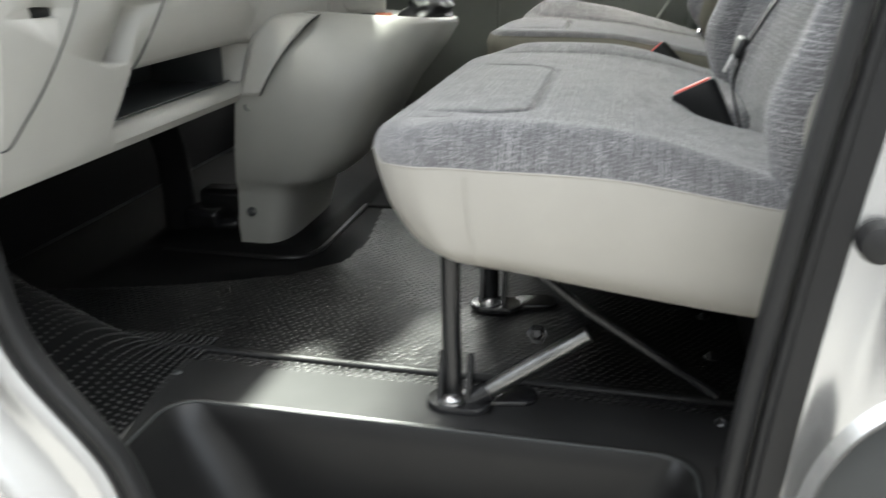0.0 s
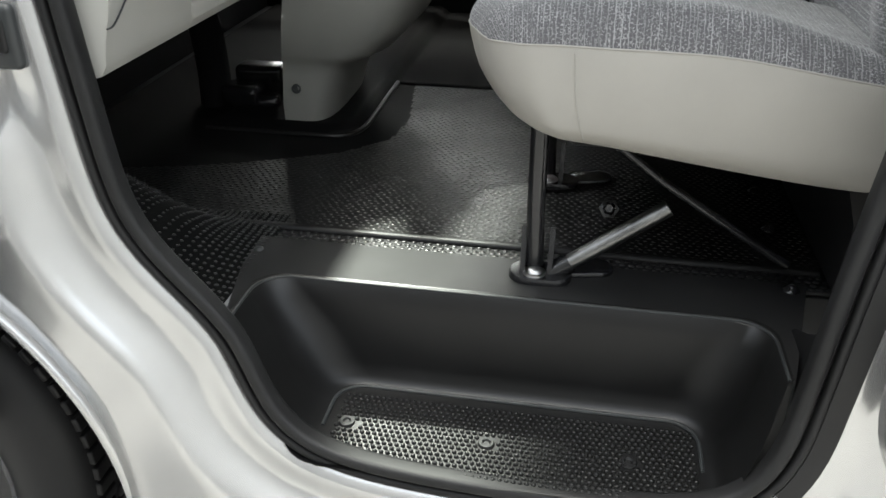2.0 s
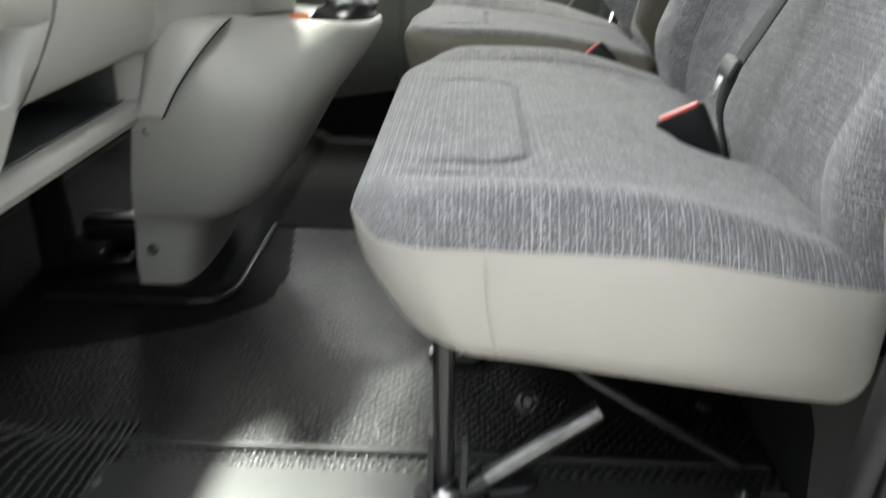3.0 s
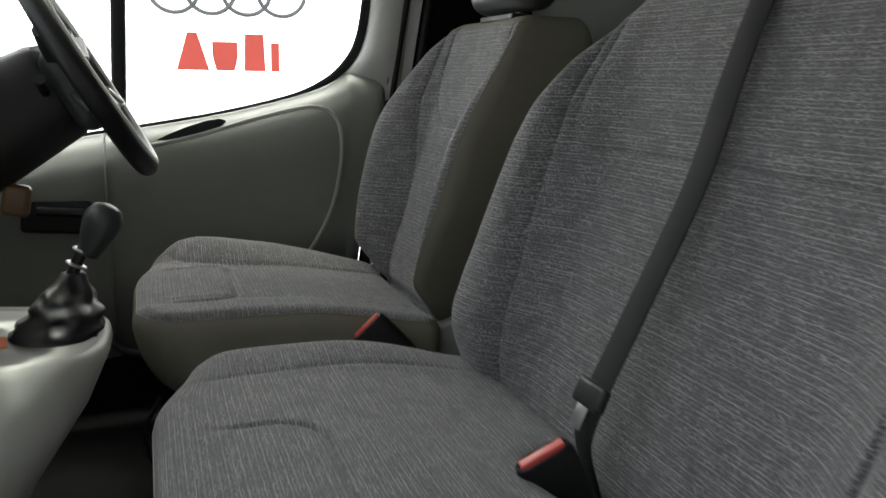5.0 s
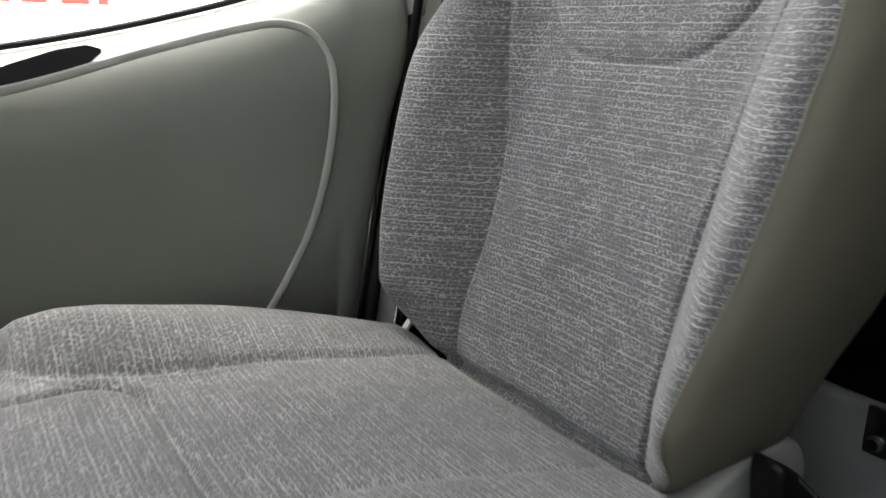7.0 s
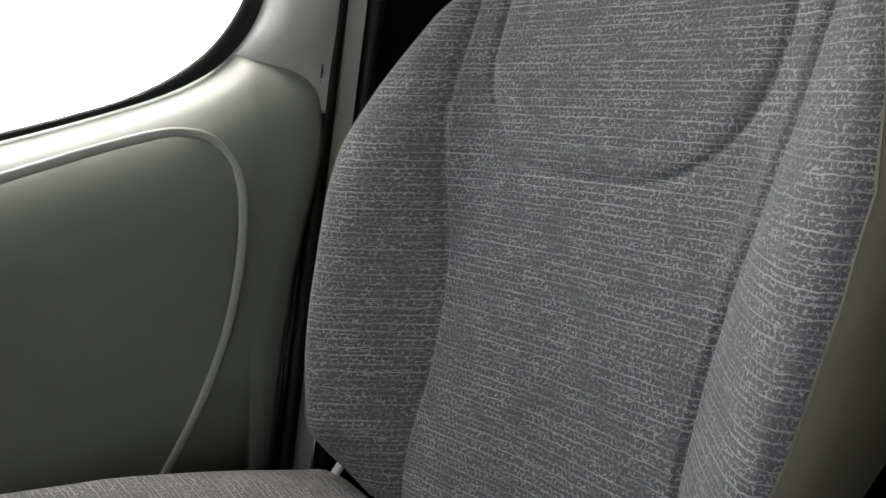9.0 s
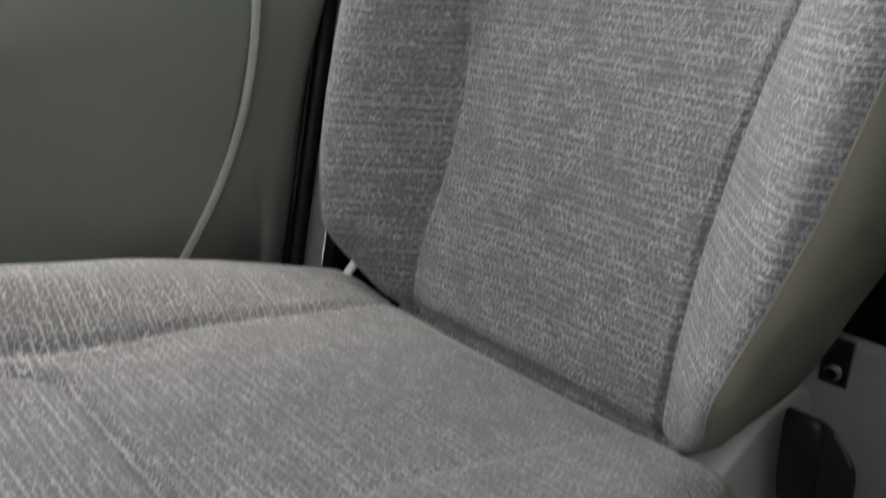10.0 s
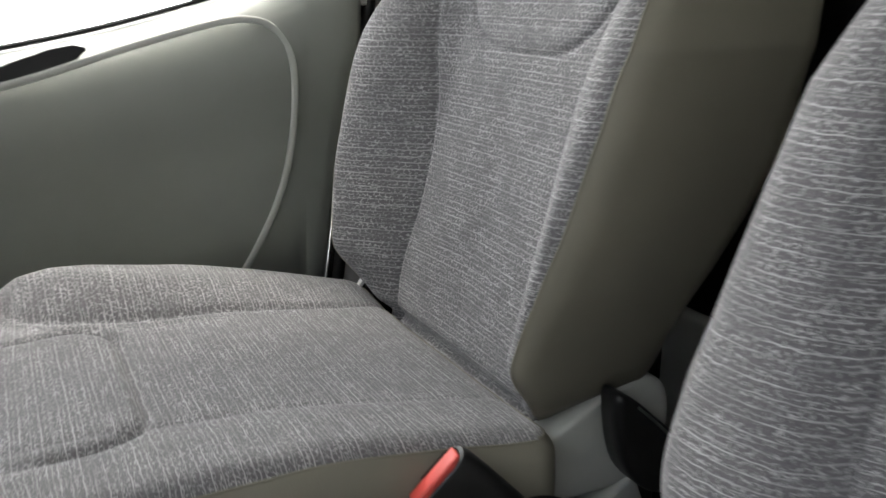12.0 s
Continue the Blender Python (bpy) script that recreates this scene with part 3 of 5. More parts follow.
def build_floor():
    mat = thing("floor_mat", "black embossed rubber mat on the cab floor", "floor mat")
    # field of the mat with a raised bump round the console foot
    nx, ny = 280, 240
    verts, faces = [], []
    for i in range(nx + 1):
        for j in range(ny + 1):
            x = -0.95 + 1.80 * i / nx
            y = 0.085 + 1.5 * j / ny
            z = 0.606
            z += bump_height(x, y)
            z += 0.003 * noise.noise((x * 5, y * 5, 0))
            verts.append((x, y, z))
    for i in range(nx):
        for j in range(ny):
            a = i * (ny + 1) + j
            faces.append((a, a + ny + 1, a + ny + 2, a + 1))
    def plain(f):
        x, y = sum(verts[i][0] for i in f) / 4, sum(verts[i][1] for i in f) / 4
        return smooth_mat(x, y)
    (pv, pf, pu), (gv, gf, gu) = split(verts, faces, verts, plain)
    part("mat_field", (gv, gf), MAT, mat)
    part("mat_plain", (pv, pf), MAT_PLAIN, mat, "smooth black rubber round the console")
    bead = [(-0.700, 0.474, 0.6075), (-0.60, 0.4745, 0.6085), (-0.50, 0.474, 0.6085), (-0.443, 0.475, 0.6085), (-0.404, 0.490, 0.6085), (-0.385, 0.535, 0.6085), (-0.383, 0.62, 0.6085), (-0.383, 0.72, 0.6085), (-0.383, 0.842, 0.6085)]
    part("step_bead", tube(smooth_path(bead, 5), 0.0055, 8), STEP_PLASTIC, mat, "rounded rubber step edge")
    part("mat_seam", tube([(-0.385, 0.842, 0.607), (-0.1, 0.842, 0.607), (0.45, 0.842, 0.607)], 0.005, 8), MAT_PLAIN, mat, "rubber bead")
    rng = random.Random(4)
    spots = []
    for i in range(100):
        for j in range(104):
            x = -0.94 + 0.0135 * i + (0.00675 if j % 2 else 0) + rng.uniform(-0.0018, 0.0018)
            y = 0.096 + 0.0092 * j + rng.uniform(-0.001, 0.001)
            if y > 0.83 or smooth_mat(x, y) or x < -0.805:
                continue
            spots.append((x, y, 0.606 + bump_height(x, y) + 0.003 * noise.noise((x * 5, y * 5, 0))))
    tagged(part("embossed_grain", domes(spots, 0.0046, 0.0027, 0.0010), DOME, mat, "small raised rubber lenses", "all"), kind="stuff")
    spots = []
    for i in range(74):
        for j in range(4):
            spots.append((-0.49 + 0.0128 * i + (0.0064 if j % 2 else 0) + rng.uniform(-0.0012, 0.0012), 0.0395 + 0.0103 * j + rng.uniform(-0.0008, 0.0008), 0.6055))
    tagged(part("cobble_grain", domes(spots, 0.0062, 0.0048, 0.0022), DOME, mat, "rounded rubber cobbles along the mat edge", "all"), kind="stuff")
    part("mat_ridge", sweep([(-0.50, 0.083, 0.607), (-0.2, 0.083, 0.607), (0.40, 0.083, 0.607)], oblong(0.016, 0.012), up=(0, 0, 1)), RUBBER, mat, "raised rubber bead along the mat")
    part("mat_border", box(-0.50, 0.034, 0.598, 0.45, 0.076, 0.606, 0.003), RUBBER, mat, "pebbled edge strip of the mat")
    # the mat climbs the wheel arch by the door post
    hump = []
    for x, h in ((-0.80, 0.20), (-0.62, 0.13), (-0.52, 0.055), (-0.46, 0.012), (-0.40, 0.0)):
        hump.append([(x, y, 0.610 + h * w) for y, w in ((-0.17, 1.0), (-0.10, 1.0), (-0.02, 0.95), (0.04, 0.6), (0.085, 0.1), (0.12, -0.05))])
    rows = list(zip(*hump))
    dense = [smooth_path(r, 6) for r in rows]
    dense = [list(c) for c in zip(*dense)]
    dense = [smooth_path(c, 6) for c in dense]
    part("mat_hump", loft(dense, False), MAT_PLAIN, mat, "rubber over the wheel arch")
    spots = []
    for i in range(len(dense) - 1):
        for j in range(len(dense[0]) - 1):
            a, b, c = Vector(dense[i][j]), Vector(dense[i + 1][j]), Vector(dense[i][j + 1])
            nu, nv = max(1, round((b - a).length / 0.0125)), max(1, round((c - a).length / 0.0105))
            for u in range(nu):
                for w in range(nv):
                    p = a + (b - a) * ((u + 0.5 * (w % 2)) / nu) + (c - a) * (w / nv)
                    spots.append((p.x + rng.uniform(-0.001, 0.001), p.y, p.z + 0.0006))
    tagged(part("hump_grain", domes(spots, 0.0038, 0.0024, 0.0010), DOME, mat, "raised rubber dashes on the wheel arch", "all"), kind="stuff")

    step = thing("step_well", "black moulded plastic entry step in the doorway", "door step")
    # plan outline of the well at several heights: back edge straight, corners round, front open under the sill
    def outline(x0, x1, yb, yf, r):
        pts = [(x0, yf)]
        for k in range(9):
            a = radians(180 - 90 * k / 8)
            pts.append((x0 + r + r * math.cos(a), yb - r + r * math.sin(a)))
        for k in range(9):
            a = radians(90 - 90 * k / 8)
            pts.append((x1 - r + r * math.cos(a), yb - r + r * math.sin(a)))
        pts.append((x1, yf))
        return pts
    levels = [(0.6125, -0.384, 0.316, -0.062, -0.19, 0.045), (0.6120, -0.381, 0.313, -0.065, -0.19, 0.045), (0.608, -0.376, 0.308, -0.069, -0.195, 0.048), (0.58, -0.358, 0.298, -0.072, -0.215, 0.056), (0.54, -0.332, 0.285, -0.076, -0.235, 0.066), (0.49, -0.300, 0.266, -0.081, -0.25, 0.068),
              (0.468, -0.283, 0.255, -0.084, -0.26, 0.060), (0.460, -0.272, 0.246, -0.090, -0.262, 0.05), (0.456, -0.262, 0.236, -0.098, -0.262, 0.04), (0.455, -0.252, 0.228, -0.108, -0.262, 0.034)]
    rings = []
    for z, x0, x1, yb, yf, r in levels:
        rings.append([Vector((x, y, z)) for x, y in outline(x0, x1, yb, yf, r)])
    rings.append([Vector((p.x, -0.264, 0.4548)) for p in rings[-1]])
    part("well", loft(rings, False), STEP_PLASTIC, step)
    # thin grey tubes paint the highlights on the well's edges
    for z, x0, x1, yb, r, thick, label in ((0.4575, -0.262, 0.236, -0.098, 0.040, 0.0026, "grey highlight line round the tread"), (0.6105, -0.379, 0.311, -0.067, 0.047, 0.0022, "grey highlight line along the upper edge")):
        part("edge_highlight", tube([(x, y, z) for x, y in outline(x0, x1, yb, -0.19, r)], thick, 8), DARK_DASH, step, label)
    # flat flange round the well
    top = outline(-0.384, 0.316, -0.062, -0.19, 0.045)
    outer = []
    for x, y in top:
        outer.append((x + (-0.05 if x < -0.33 else 0.06 if x > 0.27 else 0.0) * ease(-0.20, -0.10, y), 0.04 if y > -0.11 else y))
    part("flange", loft([[Vector((x, y, 0.6125)) for x, y in top], [Vector((x, y, 0.6115)) for x, y in outer], [Vector((x, y, 0.55)) for x, y in outer]], False), STEP_GLOSS, step, "smooth black step edge")
    for k, (x, y) in enumerate(((-0.232, -0.176), (-0.040, -0.185), (0.144, -0.187))):
        part("step_screw", moved(lathe([(0.0, 0.0005), (0.004, 0.0005), (0.006, 0.003), (0.010, 0.003), (0.0115, 0.0)], 20), pose(x, y, 0.4555)), BLACK, step, "recessed screw cup")
    part("flange_screw", moved(lathe([(0.0, 0.004), (0.004, 0.004), (0.007, 0.002), (0.008, 0.0)], 16), pose(-0.408, -0.001, 0.611)), DARK_DASH, step, "small screw head")
    # tread pimples
    dots = []
    rng = random.Random(3)
    pimple = lathe([(0.0034, 0.0), (0.0030, 0.0022), (0.0020, 0.0032), (0.0001, 0.0035)], 7)
    for i in range(56):
        for j in range(17):
            x = -0.245 + i * 0.0085
            y = -0.118 - j * 0.0082
            if y > -0.255 and min(math.hypot(x - a, y - b) for a, b in ((-0.232, -0.176), (-0.040, -0.185), (0.144, -0.187))) > 0.015:
                dots.append(moved(pimple, pose(x + (0.00425 if j % 2 else 0), y, 0.455)))
    tagged(part("tread_grain", joined(*dots), STEP_PLASTIC, step, "rows of small raised tread dots"), kind="stuff")


build_floor()


# ---- seats ----
def border(faces):
    """The open edge of a sheet as a loop of vertex numbers."""
    edges = {}
    for f in faces:
        for a, b in zip(f, f[1:] + f[:1]):
            edges.setdefault(frozenset((a, b)), []).append(1)
    nxt = {}
    for e, c in edges.items():
        if len(c) == 1:
            a, b = tuple(e)
            nxt.setdefault(a, []).append(b)
            nxt.setdefault(b, []).append(a)
    start = next(iter(nxt))
    loop, prev, cur = [start], None, start
    while True:
        ahead = [q for q in nxt[cur] if q != prev]
        if not ahead or ahead[0] == start:
            break
        prev, cur = cur, ahead[0]
        loop.append(cur)
    return loop


def cushion(parent, vinyl, cx, cy, w, length, z_top, pad, crease, height=0.15, seed=0, insert_dip=0.008, rolls=(0.016, 0.042), fall=0.030, slot=None, near_crease=1.0, far_crease=1.0, pad_line=0.0042, cut=0.030, corner=(0.045, 0.014, -0.42), seam_x=None, splay=0.04, roll_line=None, crease_line=None):
    """Seat cushion: cloth top with a front pad outline and two creases, leathercloth sides, piping between. pad: half width and rear edge of the front pad."""
    verts, faces = rbox(length, w, height, 0.034, int(length / 0.004), int(w / 0.004), 8, 6)
    out, uv = [], []
    pad_y0, pad_y1, pad_x = pad
    for p in verts:
        u, v, s = p.x / (length / 2), p.y / (w / 2), max(0.0, min(1.0, (p.z + height / 2) / height))
        x, y, z = p.x, p.y, p.z
        uv.append((p.y + cy + math.copysign(max(0, height / 2 - p.z), p.y) * (1 if abs(v) > 0.8 else 0), p.x - (height / 2 - p.z) * (1 if u < -0.85 else 0)))
        # rounded front corners in plan, nose tucked under
        f = ease(-0.55, -1.0, u)
        y -= math.copysign(0.022 * f * f * ease(0.5, 1.0, abs(v)), v)
        x += (corner[0] if v > 0 else 0.026) * ease(1 - (0.20 if v > 0 else 0.10) / (w / 2), 1.0, abs(v)) * f
        y -= corner[1] * f * ease(0.5, 1.0, v)
        x += (1 - s) ** 1.9 * 0.062 * ease(-0.1, -1.0, u)
        # bottom rises to the front, top falls to the back
        if s > 0.5:
            top = 0.012 * (1 - ((u + 0.25) / 1.25) ** 2) - fall * ease(0.0, 1.0, u)
            bol = rolls[v > 0] * ease(crease - 0.10, crease + 0.09, abs(v)) * (1 - ease(0.90, 1.02, abs(v))) * ease(-1.05, corner[2], u) * (1 - 0.75 * ease(0.2, 1.0, u))
            if roll_line and v > 0:
                c = through_points(crease_line, u)
                bol = through_points(roll_line, u) * ease(c - 0.08, min(c + 0.26, 0.92), v) * (1 - ease(0.90, 1.02, v))
            dip = -insert_dip * (1 - abs(v) ** 3) * ease(-0.5, 0.3, u)
            wy, wx = y + cy, x + cx
            # seam lines pulled into the foam
            cr = (crease - splay * (1 - u)) * w / 2
            if crease_line and y > 0:
                cr = through_points(crease_line, u) * w / 2
            g = 0.006 * (far_crease if y > 0 else near_crease) * groove(abs(y) - cr, 0.0048) * ease(-0.9, -0.6, u)
            if pad_y0 - 0.03 < wy < pad_y1 + 0.03 and wx < pad_x + 0.03:
                r = 0.055 if pad_line < 0.006 else 0.075
                dx, dy = wx - (pad_x - r), max(pad_y0 + r - wy, wy - (pad_y1 - r))
                d = (math.hypot(max(dx, 0), max(dy, 0)) - r) if dx > 0 and dy > 0 else max(dx - r, dy - r)
                fade = ease(pad_x - 0.15, pad_x - 0.06, wx)
                g += (0.007 if pad_line < 0.005 else 0.011) * groove(d, pad_line) * fade * (0.45 + 0.55 * ease(pad_y0 - 0.01, pad_y0 + 0.07, wy) if near_crease < 1 else 1.0)
                if d < 0:
                    top += (0.0012 if pad_line < 0.005 else 0.0035) * ease(0.0, -0.02, d) * fade
            if slot is not None:
                g += 0.055 * groove(wy - slot[1], 0.05) * ease(slot[0], slot[0] + 0.09, wx)
            wr = 0.0012 * noise.noise((wx * 14 + seed, wy * 14, 0.3)) + 0.0022 * noise.noise((wx * 5 + seed, wy * 5, 1.3))
            z += (top + bol + dip - g + wr) * ease(0.5, 1.0, s)
        else:
            z += 0.012 * ease(0.2, -0.9, u) * (0.5 - s) * 2 - 0.030 * ease(-0.4, 1.0, u) * (1 - 2 * s)
        # sides bulge a little
        y += math.copysign(0.008 * math.sin(math.pi * s), v) * ease(0.9, 1.0, abs(v))
        out.append(Vector((x + cx, y + cy, z + z_top - height / 2)))
    if seam_x is not None:
        # stitched seam down the near side
        near = min(abs(p.x + cx - seam_x) for p in verts if p.y < -w / 2 + 1e-6)
        run = sorted((p.z, o) for p, o in zip(verts, out) if p.y < -w / 2 + 0.012 and abs(abs(p.x + cx - seam_x) - near) < 1e-5)
        seam = [o + Vector((0, -0.0002, 0)) for z, o in run if z < height / 2 - 0.030]
        part("side_seam", tube(seam, 0.0011, 6), vinyl, parent, "stitched seam")
    line = height / 2 - cut

    def on_top(f):
        c = sum((verts[i] for i in f), Vector()) / len(f)
        return c.z > line
    (tv, tf, tu), (bv, bf, bu) = split(out, faces, uv, on_top)
    part("cushion_cover", (tv, tf), CLOTH, parent, "grey cloth with pale broken threads", "all", tu)
    part("cushion_side", (bv, bf), vinyl, parent, "leathercloth cushion side", "all")
    # piping runs along the border between the two
    loop = border(tf)
    part("piping", tube([tv[i] for i in loop], 0.0012, 6, True), vinyl, parent)


def backrest(parent, vinyl, cx, cy, w, z0, z1, rake, seams, head, widths, depths, bolster=0.10, seed=0, lift=0.0, low=(0.0, 0.28), fade=0.72, soft=0.045, wrap=0.026, seam=0.012, dark_rear=0.0, tuck=0.018, hem=0.0):
    """Seat back: cloth front with side bolsters, two upright seams and a head panel; leathercloth sides and rear. cx: front at z0.
    lift: how far the bolsters end above the middle; low: where they swell, as shares of the height."""
    hgt = z1 - z0
    thick = 0.18
    broad = max(q for _, q in widths)
    verts, faces = rbox(thick, w, hgt, soft, 8, int(w / 0.0038), int(hgt / 0.0038), 9)
    out, uv = [], []
    for p in verts:
        v = p.y / (w / 2)
        av = abs(v)
        front = 0.5 - p.x / thick
        rise = (p.z + hgt / 2) / hgt
        zb = z0 + lift * ease(0.72, 0.98, av)
        z = zb + rise * (z1 - zb)
        t = (z - z0) / hgt
        y = v * through_points(widths, z)
        x = (p.x + thick / 2) * through_points(depths, z) / thick
        x += rake * (z - z0) + tuck * (1 - math.sin(math.pi * min(1.0, max(0.0, (z - z0) / 0.30)))) * ease(0.34, 0.0, z - z0) * front
        x += 0.015 * math.exp(-((z - hem) / 0.012) ** 2) * front  # hollow where the back meets the cushion
        bol = -bolster * (0.85 * ease(0.48 * broad, 0.88 * broad, abs(y)) + 0.15 * av) * ease(low[0], low[1], t) * (1 - 0.75 * ease(fade, 1.0, t))
        x += bol * (0.25 + 0.75 * front)
        # shell narrows behind
        y *= 1 - 0.05 * (1 - front)
        uv.append((y + cy + math.copysign((1 - front) * thick, v) * (1 if av > 0.9 else 0), z))
        if front > 0.5:
            off = seams(z)
            g = seam * groove(abs(y) - off, 0.0036)
            hy, hz, hr = head
            dx, dz = abs(y) - (hy - hr), (hz + hr) - z
            d = (math.hypot(dx, dz) - hr) if dx > 0 and dz > 0 else max(dx - hr, dz - hr)
            g += 0.0052 * groove(d, 0.0034)
            if d < 0:
                x -= 0.003 * ease(0.0, -0.02, d) * front
            if abs(y) > off:
                x -= seam * ease(0.0, 0.030, abs(y) - off) * front
            wr = 0.0025 * noise.noise((y * 6 + seed, z * 6, 4.0)) + 0.001 * noise.noise((y * 16 + seed, z * 16, 2.0))
            x += (g + wr) * ease(0.5, 0.95, front)
        out.append(Vector((x + cx, y + cy, z)))
    edge = thick / 2 - wrap

    def in_front(f):
        c = sum((verts[i] for i in f), Vector()) / len(f)
        return c.x < -edge
    (tv, tf, tu), (bv, bf, bu) = split(out, faces, uv, in_front)
    part("back_cover", (tv, tf), CLOTH, parent, "grey cloth with pale broken threads", "all", tu)
    # rear part coloured dark, cutting the light bounced onto the driver seat
    if dark_rear:
        behind = [(q.x - cx - rake * (q.z - z0)) for q in bv]
        (rv, rf, _), (bv, bf, _) = split(bv, bf, bv, lambda f: sum(behind[i] for i in f) / len(f) > dark_rear)
        part("dark_rear", (rv, rf), DARK_DASH, parent, "dark grey rear part of the back", "all")
    part("back_shell", (bv, bf), vinyl, parent, "leathercloth back", "all")
    part("back_piping", tube([tv[i] for i in border(tf)], 0.0013, 6, True), vinyl, parent)


def buckle(name, at, lean, label):
    """Belt buckle: black stalk and housing with a red press button."""
    b = thing(name, label, "belt buckle")
    b.matrix_world = at @ pose(0, 0, 0, *lean) @ Matrix.Diagonal((1.3, 1.2, 1.3, 1))
    part("stalk", loft([[(x * s, y * s2, z) for x, y in oblong(0.05, 0.02, 4)] for s, s2, z in ((0.5, 0.6, -0.09), (0.7, 0.8, -0.05), (0.85, 0.9, 0.0))]), BLACK, b)
    part("housing", loft([[(x * s, y * s, z) for x, y in oblong(0.050, 0.024, 5)] for s, z in ((0.80, -0.03), (0.95, -0.02), (1.0, 0.0), (1.06, 0.03), (1.06, 0.048), (1.0, 0.053), (0.90, 0.054), (0.86, 0.050))]), BLACK, b)
    part("button", moved(rbox(0.042, 0.013, 0.008, 0.002, k=2), pose(0, 0, 0.052)), RED, b, "red press button")
    return b


def build_bench():
    bench = thing("bench_seat", "wide grey cloth passenger bench on black steel legs", "seat")
    cushion(bench, VINYL, 0.150, 0.335, 0.88, 0.510, 0.985, (0.057, 0.494, 0.082), 0.80, 0.15, 1, rolls=(0.016, 0.012), slot=(0.27, 0.335), far_crease=0.4, seam_x=0.030)
    backrest(bench, VINYL, 0.365, 0.335, 0.87, 0.88, 1.52, 0.36, lambda z: 0.315 + 0.02 * ease(1.0, 1.3, z), (0.315, 1.295, 0.04),
             [(0.86, 0.41), (0.95, 0.44), (1.1, 0.45), (1.3, 0.437), (1.42, 0.385), (1.5, 0.33), (1.54, 0.31)], [(0.86, 0.16), (1.54, 0.16)], 0.075, 5, dark_rear=0.075)
    for y in (0.0, 0.325):
        leg = part("leg", tube([(0.0, y, 0.605), (-0.004, y, 0.72), (-0.006, y, 0.87)], 0.0125, 14), GLOSS_BLACK, bench, "black painted steel tube leg")
        plate = part("foot_plate", moved(loft([[(a * k, b * k, z) for a, b in oblong(0.088, 0.056, 7)] for k, z in ((1.0, 0.0), (1.0, 0.006), (0.95, 0.009), (0.80, 0.0095))]), pose(0.008, y - 0.004, 0.6125)), GLOSS_BLACK, bench)
        part("rear_foot_plate", moved(loft([[(a * k, b * k, z) for a, b in oblong(0.080, 0.046, 7)] for k, z in ((1.0, 0.0), (1.0, 0.004), (0.94, 0.006))]), pose(0.070, y + 0.026, 0.6125, 0, 0, 12)), GLOSS_BLACK, bench)
        part("foot_bolt", moved(lathe([(0.0, 0.009), (0.007, 0.0085), (0.011, 0.006), (0.0125, 0.003), (0.016, 0.0025), (0.0165, 0.0)], 24), pose(0.0, y - 0.012, 0.622)), STEEL, plate, "domed bolt head with a washer face")
        for dx in (-0.017, 0.021):
            part("foot_cheek", loft([[(dx + 0.0035 * q, y + b, z) for b, z in ((-0.016, 0.620), (0.030, 0.620), (0.026, 0.650), (0.014, 0.682), (0.004, 0.686), (-0.006, 0.660))] for q in (-1, 1)]), GLOSS_BLACK, bench, "bent steel foot cheek", False)
    brace = part("brace", tube([(0.034, 0.0, 0.626), (0.100, 0.010, 0.672), (0.172, 0.020, 0.722)], 0.0115, 16), WORN_STEEL, bench, "bare steel brace, worn bright")
    part("brace_socket", tube([(0.022, -0.002, 0.618), (0.048, 0.002, 0.636)], 0.0145, 14), GLOSS_BLACK, brace)
    # seat-belt anchor plate and bolts on the dark inner wall under the seat
    part("anchor_bolt", moved(lathe([(0.0, 0.010), (0.006, 0.010), (0.009, 0.007), (0.010, 0.003), (0.015, 0.002), (0.015, 0.0)], 6), pose(0.098, 0.112, 0.670, 60, 0, 0)), GLOSS_BLACK, bench, "black hexagonal bolt head")
    part("cross_rod", tube([(0.06, 0.03, 0.83), (0.16, 0.03, 0.755), (0.34, 0.03, 0.645)], 0.0062, 10), GLOSS_BLACK, bench, "thin dark steel rod")
    for y in (0.02, 0.205, 0.35):
        part("mount_bolt", moved(lathe([(0.0, 0.008), (0.005, 0.0075), (0.008, 0.004), (0.011, 0.002), (0.012, 0.0)], 12), pose(0.350, y, 0.613)), GLOSS_BLACK, bench)
    part("seat_pan", box(0.03, -0.05, 0.825, 0.34, 0.72, 0.86, 0.012), BLACK, bench)
    part("rear_mount", loft([[(0.36, y, 0.83), (0.44, y, 0.83), (0.44, y, 0.62), (0.40, y, 0.62), (0.39, y, 0.74)] for y in (-0.03, 0.72)]), BLACK, bench)


build_bench()


def build_duct():
    duct = thing("footwell_duct", "black moulded heater duct beside the console foot", "duct")
    pipe = [(-0.735, 0.615, 0.612), (-0.735, 0.615, 0.70), (-0.750, 0.620, 0.80), (-0.80, 0.625, 0.90)]
    part("pipe", tube(smooth_path(pipe, 5), 0.034, 16), FELT, duct, "upright black pipe")
    for x, y, sx, sy, sz, turn in ((-0.665, 0.600, 0.085, 0.060, 0.046, -8), (-0.605, 0.590, 0.050, 0.050, 0.030, 15), (-0.640, 0.655, 0.11, 0.06, 0.075, 0)):
        part("moulding", moved(rbox(sx, sy, sz, 0.014, 2, 2, 2, 4), pose(x, y, 0.618 + sz / 2, 0, 0, turn)), GLOSS_BLACK, duct, "", "all")


build_duct()


